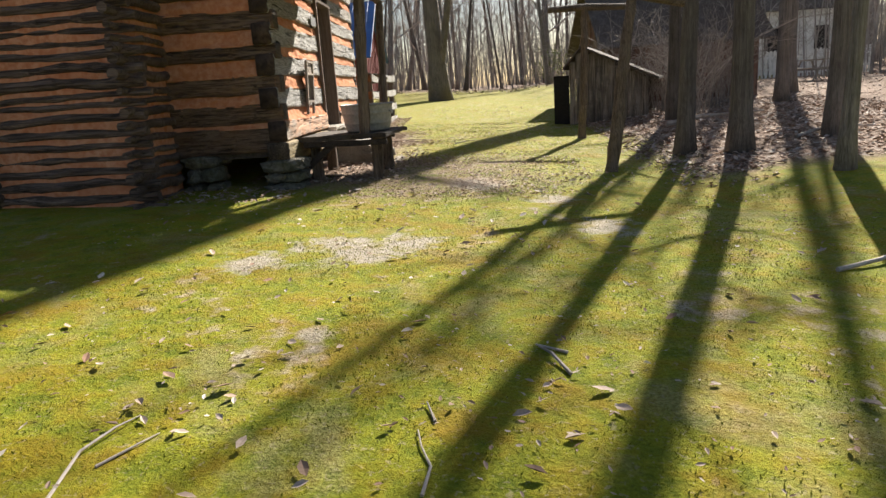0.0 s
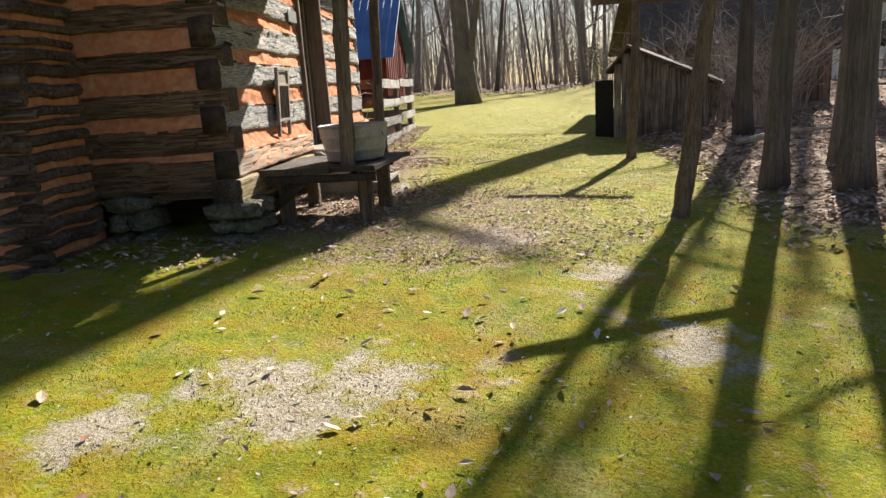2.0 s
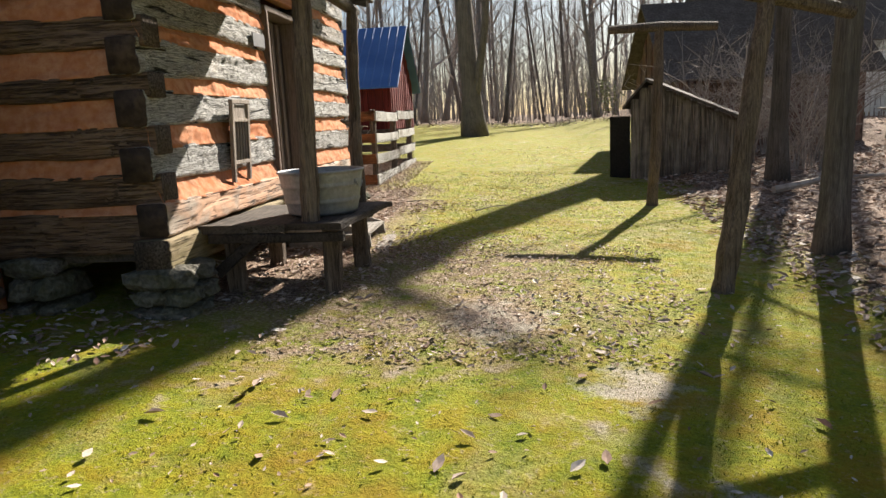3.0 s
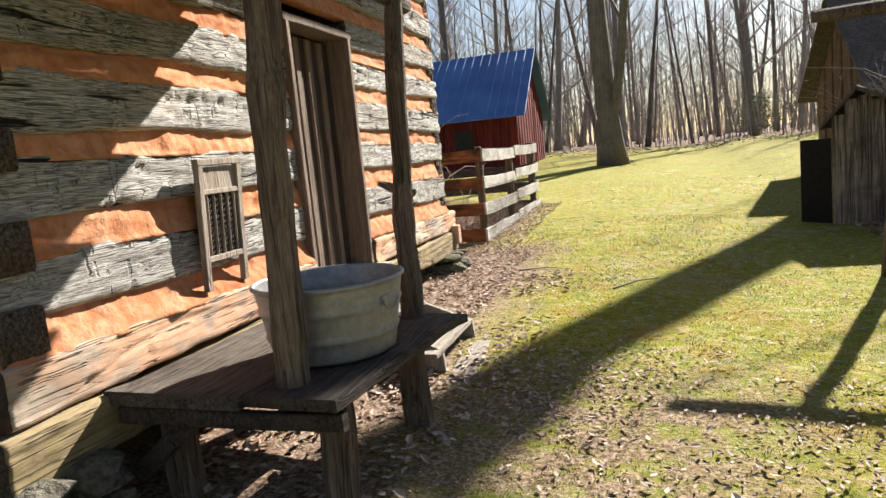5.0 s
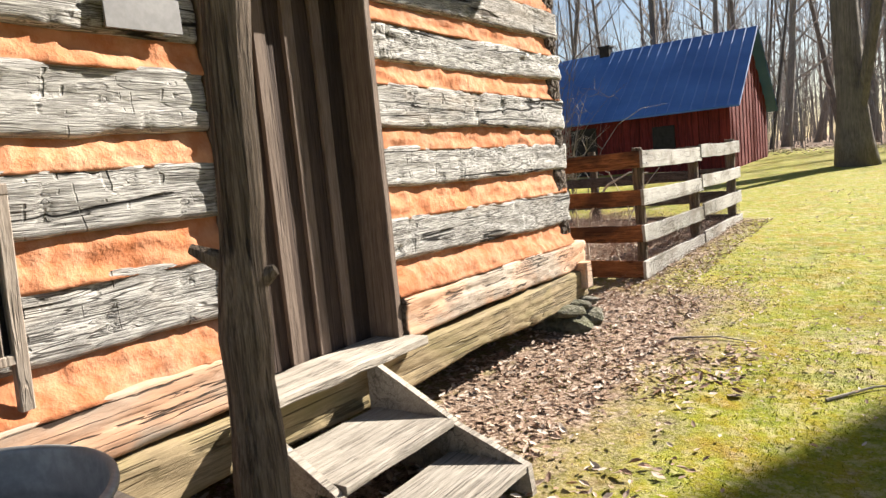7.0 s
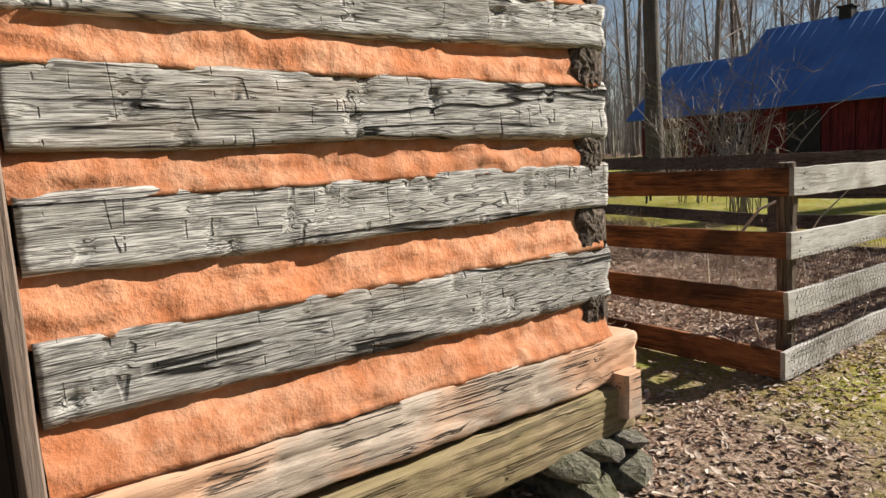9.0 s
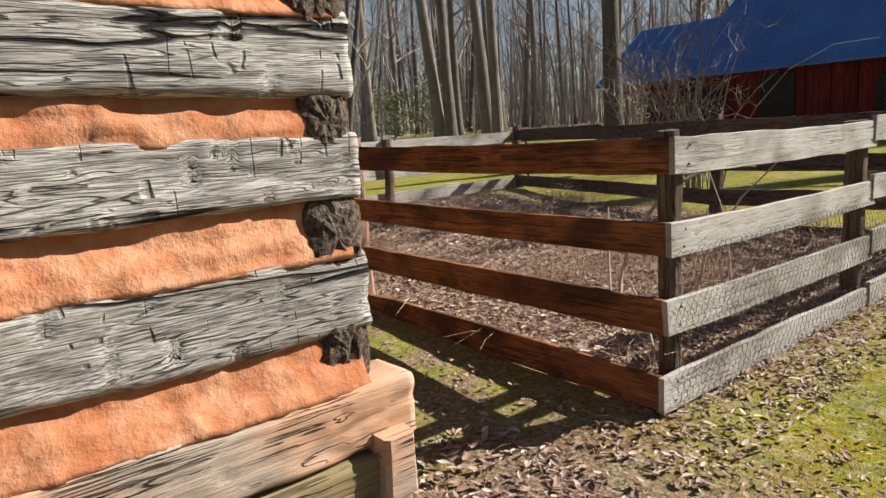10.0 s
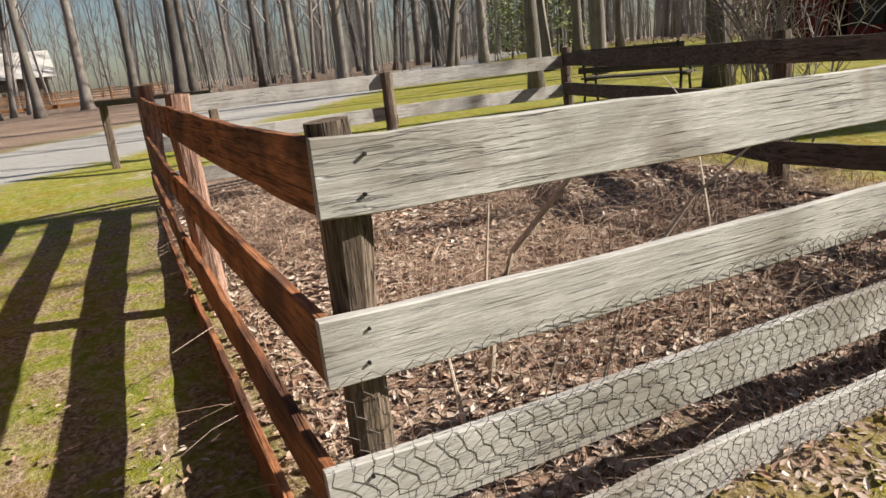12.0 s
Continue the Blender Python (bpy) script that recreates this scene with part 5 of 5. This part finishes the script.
WHITE = plain("white_paint", (0.70, 0.70, 0.68), (0.82, 0.82, 0.80), 20, 0.6)
picket_fence()
gable_house("white_house", (13.4, 35.0), 2, 5.0, 5.0, 3.1, 4.9, gz(14, 36), WHITE, SHINGLE, "white painted board house beyond the picket fence", ribs=False, windows=((1.2, 1.6, 0.7, 1.1, "dark window"), (3.6, 1.6, 0.7, 1.1, "dark window")))

# ---- shrubs and weeds ----
def bare_shrub(at, h, n, seed, label="tangled leafless shrub with pale arching twigs", material=None, spread=0.9):
    rnd = random.Random(seed)
    s = thing("bare_shrub", at, label, "shrub", "bare shrubs")
    bm = bmesh.new()
    for i in range(n):
        an, out = rnd.uniform(0, 6.28), rnd.uniform(0.2, spread)
        p = Vector(at) + Vector((rnd.uniform(-0.25, 0.25), rnd.uniform(-0.25, 0.25), -0.03))
        hh = h * rnd.uniform(0.55, 1.0)
        pts = []
        for k in range(6):
            f = k / 5
            pts.append(p + Vector((math.cos(an) * out * f ** 1.7 * hh * 0.6 + rnd.uniform(-0.04, 0.04) * f, math.sin(an) * out * f ** 1.7 * hh * 0.6 + rnd.uniform(-0.04, 0.04) * f, hh * (f - 0.25 * out * f ** 3))))
        r = rnd.uniform(0.006, 0.016)
        tube(pts, [r * (1 - 0.8 * k / 5) for k in range(6)], bm, sides=4, cap=False)
        for q in range(6):
            i0 = rnd.randint(1, 4)
            e = pts[i0] + Vector((rnd.uniform(-0.45, 0.45), rnd.uniform(-0.45, 0.45), rnd.uniform(-0.1, 0.5)))
            mpt = pts[i0].lerp(e, 0.5) + Vector((0, 0, 0.06))
            tube([pts[i0], mpt, e], [0.005, 0.004, 0.002], bm, sides=3, cap=False)
            for w in range(2):
                e2 = mpt + Vector((rnd.uniform(-0.25, 0.25), rnd.uniform(-0.25, 0.25), rnd.uniform(-0.05, 0.3)))
                tube([mpt, e2], [0.003, 0.0015], bm, sides=3, cap=False)
    part("crown", bm, material or TWIG, s)


for i, (x, y, h) in enumerate([(4.9, 15.4, 3.2), (4.4, 16.8, 3.0), (5.6, 16.6, 3.2), (3.9, 17.9, 3.0), (5.2, 18.4, 3.0), (6.4, 18.0, 2.8)]):
    bare_shrub(on(x, y), h, 26, 500 + i, spread=1.7)
bare_shrub(on(-5.3, 20.75), 3.4, 20, 577, spread=1.5, label="wide leafless multi-stemmed shrub before the red barn", material=BARK)
for i, (x, y, h) in enumerate([(-7.4, 22.6, 3.4), (-9.0, 24.5, 3.0), (-6.2, 22.2, 2.6), (-10.5, 26.5, 3.5)]):
    bare_shrub(on(x, y), h, 11, 540 + i, spread=0.9, label="leafless multi-stemmed shrub behind the garden fence")


def stalks():
    """Dry weeds and bramble stems of the garden bed."""
    rnd = random.Random(11)
    verts, faces = [], []

    def ribbon(p, an, ln, lean, w):
        b = len(verts)
        sx, sy = -math.sin(an) * w, math.cos(an) * w
        n = 4
        for k in range(n + 1):
            f = k / n
            x = p[0] + math.cos(an) * lean * ln * f ** 1.8 + 0.03 * noise.noise((p[0] * 9, f * 3, ln)) 
            y = p[1] + math.sin(an) * lean * ln * f ** 1.8
            z = p[2] + ln * (f - 0.55 * lean * f * f)
            t = 1 - 0.8 * f
            verts.extend([(x - sx * t, y - sy * t, z), (x + sx * t, y + sy * t, z), (x, y, z + w * t)])
        for k in range(n):
            for j in range(3):
                faces.append((b + 3 * k + j, b + 3 * k + (j + 1) % 3, b + 3 * k + 3 + (j + 1) % 3, b + 3 * k + 3 + j))

    for i in range(24000):
        x, y = rnd.uniform(-8.1, -2.2), rnd.uniform(15.35, 20.0)
        d = noise.noise((x * 1.1, y * 1.1, 4))
        if rnd.random() > 0.5 + d * 1.3:
            continue
        tall = rnd.random() < 0.3 and d > 0
        ribbon((x, y, gz(x, y) - 0.01), rnd.uniform(0, 6.28), rnd.uniform(0.25, 0.6) if tall else rnd.uniform(0.06, 0.26), rnd.uniform(0.3, 1.7), rnd.uniform(0.0015, 0.0032))
    for i in range(900):
        y = rnd.uniform(13.9, 19.5)
        x = rnd.uniform(-2.4, -1.9)
        ribbon((x, y, gz(x, y) - 0.01), rnd.uniform(0, 6.28), rnd.uniform(0.04, 0.16), rnd.uniform(0.4, 1.4), 0.002)
    ob = raw("dry_weeds", verts, faces, STRAW)
    tagged(ob, "dead straw-coloured weeds and bramble stems in the garden bed", "weeds", kind="stuff")


stalks()


def pale_stem(pts, r, label="pale dry arching stem rising from the garden bed"):
    g = gz(pts[0][0], pts[0][1])
    s = thing("dry_stem", (pts[0][0], pts[0][1], g), label, "stem", "dry stems")
    part("stem", tube([(x, y, g + z) for x, y, z in pts], [r * (1 - 0.6 * k / (len(pts) - 1)) for k in range(len(pts))], sides=6, rough=0.15), PALE, s)


PALE = plain("pale_stem", (0.48, 0.40, 0.31), (0.66, 0.58, 0.47), 30, 0.8)
pale_stem([(-3.1, 16.15, 0), (-3.12, 16.2, 0.25), (-3.1, 16.3, 0.55), (-2.95, 16.5, 0.85), (-2.75, 16.75, 0.98), (-2.6, 16.95, 0.95)], 0.018)
pale_stem([(-3.2, 16.2, 0), (-3.25, 16.25, 0.4), (-3.3, 16.32, 0.72)], 0.011)
pale_stem([(-2.8, 16.5, 0), (-2.75, 16.6, 0.4), (-2.65, 16.85, 0.75), (-2.5, 17.1, 1.0)], 0.011)
pale_stem([(-2.55, 15.75, 0), (-2.62, 15.78, 0.2), (-2.75, 15.8, 0.42)], 0.013)
pale_stem([(-2.5, 16.0, 0), (-2.5, 16.03, 0.25), (-2.46, 16.1, 0.5)], 0.006)
pale_stem([(-2.9, 17.2, 0), (-3.0, 17.3, 0.5), (-3.3, 17.5, 0.95), (-3.7, 17.7, 1.1)], 0.007)


def fallen_stick(pts, r, label="thin grey fallen stick lying on the moss"):
    s = thing("fallen_stick", on(pts[0][0], pts[0][1]), label, "stick", "fallen sticks")
    part("stick", tube([(x, y, gz(x, y) + r * 0.8 + dz) for x, y, dz in pts], [r * (1 - 0.6 * k / (len(pts) - 1)) for k in range(len(pts))], sides=6, rough=0.2), TWIG, s)


fallen_stick([(-1.41, 1.85, 0), (-1.45, 2.13, 0.01), (-1.4, 2.3, 0.015), (-1.36, 2.42, 0.0)], 0.007)
fallen_stick([(-1.35, 2.05, 0), (-1.25, 2.2, 0.005), (-1.22, 2.28, 0)], 0.006)
fallen_stick([(-0.18, 1.88, 0), (-0.16, 2.04, 0), (-0.2, 2.16, 0.006), (-0.22, 2.27, 0.01)], 0.007)
fallen_stick([(-0.16, 2.35, 0), (-0.2, 2.5, 0.01)], 0.007)
fallen_stick([(0.42, 2.75, 0), (0.36, 2.95, 0.02), (0.3, 3.1, 0)], 0.010)
fallen_stick([(0.44, 3.0, 0), (0.3, 3.08, 0.01)], 0.008)
fallen_stick([(2.35, 4.3, 0), (2.7, 4.45, 0.02), (3.1, 4.7, 0.04), (3.4, 4.8, 0.02)], 0.017, "grey fallen branch lying on the lawn")
fallen_stick([(-0.3, 12.55, 0), (-0.1, 12.8, 0.01), (0.1, 12.95, 0.0)], 0.009)
fallen_stick([(-1.35, 13.4, 0), (-1.05, 13.5, 0.01), (-0.8, 13.48, 0)], 0.009)
fallen_stick([(4.6, 9.9, 0.02), (5.2, 10.3, 0.1), (6.0, 10.5, 0.05)], 0.03, "fallen branch lying in the leaves")
fallen_stick([(3.6, 12.9, 0.03), (4.3, 13.1, 0.08), (5.4, 13.0, 0.12)], 0.06, "fallen log lying in the leaves")


# ---- evergreens in the woods ----
def evergreen(at, h, seed):
    rnd = random.Random(seed)
    t = thing("holly_tree", at, "young green holly among the bare woods", "tree", "hollies")
    part("trunk", tube([at, (at[0] + 0.1, at[1], at[2] + h * 0.9)], [0.06, 0.015], sides=6), BARK, t)
    verts, faces = [], []
    clumps = []
    for i in range(42):
        f = rnd.uniform(0.02, 1.0)
        an, rr = rnd.uniform(0, 6.28), h * 0.5 * (1.05 - f) ** 0.6 * rnd.uniform(0.3, 1.0)
        clumps.append((Vector((at[0] + rr * math.cos(an), at[1] + rr * math.sin(an), at[2] + 0.3 + h * 0.9 * f)), rnd.uniform(0.3, 0.6)))
    for i in range(900):
        cc, cr = clumps[rnd.randrange(42)]
        c = cc + Vector((rnd.gauss(0, cr), rnd.gauss(0, cr), rnd.gauss(0, cr * 0.5)))
        u = Vector((rnd.uniform(-1, 1), rnd.uniform(-1, 1), rnd.uniform(-0.6, 0.6))).normalized() * rnd.uniform(0.07, 0.13)
        w = u.cross(Vector((rnd.uniform(-1, 1), rnd.uniform(-1, 1), 1))).normalized() * 0.055
        b = len(verts)
        verts += [tuple(c - u), tuple(c + w), tuple(c + u), tuple(c - w)]
        faces += [(b, b + 1, b + 2), (b, b + 2, b + 3)]
    raw("crown", verts, faces, LEAF_GREEN, t)


for i, (x, y, h) in enumerate([(-31, 36.5, 3.6), (-33, 35, 2.6), (-46, 42, 4), (6, 51, 2.2)]):
    evergreen(on(x, y), h, 700 + i)


def understory():
    """Thin saplings and brush at the edge of the woods."""
    rnd = random.Random(21)
    verts, faces = [], []

    def prism(p, q, r0, r1):
        b = len(verts)
        for o, r in ((p, r0), (q, r1)):
            for k in range(3):
                an = k * 2.094
                verts.append((o[0] + r * math.cos(an), o[1] + r * math.sin(an), o[2]))
        for k in range(3):
            faces.append((b + k, b + (k + 1) % 3, b + 3 + (k + 1) % 3, b + 3 + k))

    for i in range(2600):
        if i % 5 < 3:
            x, y = rnd.uniform(-40, 38), rnd.uniform(40, 75)
        elif i % 5 == 3:
            x, y = rnd.uniform(-80, -30), rnd.uniform(22, 70)
        else:
            x, y = rnd.uniform(7, 34), rnd.uniform(26, 48)
        if -17 < x < -2 and y < 41:
            continue
        g = gz(x, y)
        h = rnd.uniform(1.2, 7)
        lx, ly = rnd.uniform(-0.12, 0.12) * h, rnd.uniform(-0.12, 0.12) * h
        r = 0.006 * h + 0.006
        prism((x, y, g - 0.1), (x + lx, y + ly, g + h), r, 0.008)
        for k in range(14):
            f = rnd.uniform(0.12, 1)
            a2, ln = rnd.uniform(0, 6.28), rnd.uniform(0.3, 1.3)
            s = (x + lx * f, y + ly * f, g + h * f)
            e = (s[0] + math.cos(a2) * ln, s[1] + math.sin(a2) * ln, s[2] + ln * rnd.uniform(0.2, 0.9))
            prism(s, e, 0.009, 0.003)
            a3 = a2 + rnd.uniform(-1, 1)
            m = tuple(lerp(s[w], e[w], 0.5) for w in range(3))
            prism(m, (m[0] + math.cos(a3) * ln * 0.5, m[1] + math.sin(a3) * ln * 0.5, m[2] + ln * 0.5), 0.006, 0.003)
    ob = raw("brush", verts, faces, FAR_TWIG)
    tagged(ob, "thin leafless saplings and brush at the edge of the woods", "brush", kind="stuff")


understory()


# ---- leaf litter and moss ----
def leaf(verts, faces, x, y, z, s, rnd):
    an = rnd.uniform(0, 6.28)
    tilt, roll, curl = rnd.uniform(-0.4, 0.4), rnd.uniform(-0.4, 0.4), rnd.uniform(0.05, 0.45)
    m = Euler((tilt, roll, an)).to_matrix()
    b = len(verts)
    for u, v, w in ((-1, 0, 0), (-0.35, 0.42, curl), (0.35, 0.36, curl), (1, 0, 0.25), (0.35, -0.36, curl), (-0.35, -0.42, curl), (0, 0, 0)):
        q = m @ Vector((u * s, v * s, w * s * 0.7))
        verts.append((x + q.x, y + q.y, z + q.z))
    for k in range(6):
        faces.append((b + k, b + (k + 1) % 6, b + 6))


def scatter(name, label, zones, seed):
    rnd = random.Random(seed)
    verts, faces = [], []
    for n, x0, x1, y0, y1, s0, s1, edge in zones:
        for i in range(n):
            x, y = rnd.uniform(x0, x1), rnd.uniform(y0, y1)
            if edge and noise.noise((x * 0.9, y * 0.9, edge)) + rnd.uniform(-0.35, 0.35) < 0.0:
                continue
            if -7.3 < x < FX and Y0 < y < Y1 and x < -2.9:
                continue
            leaf(verts, faces, x, y, gz(x, y) + 0.008 + rnd.random() * 0.02, rnd.uniform(s0, s1), rnd)
    ob = raw(name, verts, faces, LEAVES)
    tagged(ob, label, "leaf litter", kind="stuff")


scatter("bank_leaf_litter", "brown and silvery dead leaves under the trees", [(13000, 2.5, 9, 8.0, 19, 0.03, 0.06, 0), (900, 2.3, 3.4, 7.4, 12, 0.025, 0.05, 1.0), (2600, 8, 20, 8, 32, 0.04, 0.08, 0)], 31)
scatter("garden_leaf_litter", "curled dead leaves covering the garden bed", [(16000, -8.2, -2.1, 15.25, 19.6, 0.016, 0.042, 0), (1900, -2.2, -1.65, 14.7, 19.6, 0.012, 0.03, 0), (1600, -2.3, -1.2, 14.0, 17.0, 0.01, 0.026, 2.0)], 32)
scatter("wall_leaf_litter", "dead leaves drifted along the cabin wall and steps", [(2600, -2.7, -1.35, 9.8, 14.6, 0.018, 0.036, 0), (1000, -1.5, -0.7, 10.0, 13.4, 0.018, 0.04, 3.0), (600, -2.8, -0.9, 8.2, 10.2, 0.02, 0.045, 0), (4000, -1.4, 1.0, 7.3, 10.8, 0.008, 0.026, 4.0), (300, -3.6, -2.0, 7.0, 8.0, 0.02, 0.04, 0), (1100, -4.2, -0.9, 13.6, 15.1, 0.01, 0.026, 5.0)], 33)
scatter("lawn_leaf_litter", "scattered pale dead leaves on the mossy lawn", [(2600, -1.0, 1.5, 7.2, 10.4, 0.012, 0.03, 2.0), (3600, -3.4, 3.6, 0.3, 9.0, 0.006, 0.02, 6.0), (900, -3.2, 3.6, 0.4, 9.0, 0.012, 0.032, 6.5), (170, -3.0, 3.2, 0.4, 9.0, 0.03, 0.055, 0), (3000, -1.5, 5, 9, 24, 0.01, 0.03, 7.0), (5200, -1.7, 1.6, 9.5, 17, 0.006, 0.022, 8.0), (1500, -30, 12, 38, 46, 0.06, 0.11, 0)], 34)


def moss_blades():
    rng = np.random.default_rng(4)
    n = 150000
    y = rng.uniform(0.2, 17.5, n) ** 1.0
    x = rng.uniform(-3.3, 3.2, n)
    keep = ~((x < -1.9) & (y > 7.9))
    keep &= ~((x > 2.5) & (y > 8))
    x, y = x[keep], y[keep]
    d = np.array([noise.noise((a * 1.3, b * 1.3, 2)) + 0.5 * noise.noise((a * 5, b * 5, 9)) for a, b in zip(x, y)])
    keep = d + rng.uniform(-0.45, 0.45, len(x)) > -0.08
    x, y, d = x[keep], y[keep], d[keep]
    z = np.array([gz(a, b) for a, b in zip(x, y)])
    m = len(x)
    an, ht, w = rng.uniform(0, 6.28, m), rng.uniform(0.006, 0.016, m) * (1 + 0.5 * d), rng.uniform(0.002, 0.0045, m)
    lx, ly = rng.normal(0, 0.010, m), rng.normal(0, 0.010, m)
    v = np.empty((m, 3, 3))
    v[:, 0] = np.stack([x - np.cos(an) * w, y - np.sin(an) * w, z - 0.004], 1)
    v[:, 1] = np.stack([x + np.cos(an) * w, y + np.sin(an) * w, z - 0.004], 1)
    v[:, 2] = np.stack([x + lx, y + ly, z + ht], 1)
    ob = raw("moss", v.reshape(-1, 3).tolist(), [(3 * i, 3 * i + 1, 3 * i + 2) for i in range(m)], GRASS)
    tagged(ob, "short yellow-green moss and grass of the lawn", "moss", kind="stuff")


moss_blades()
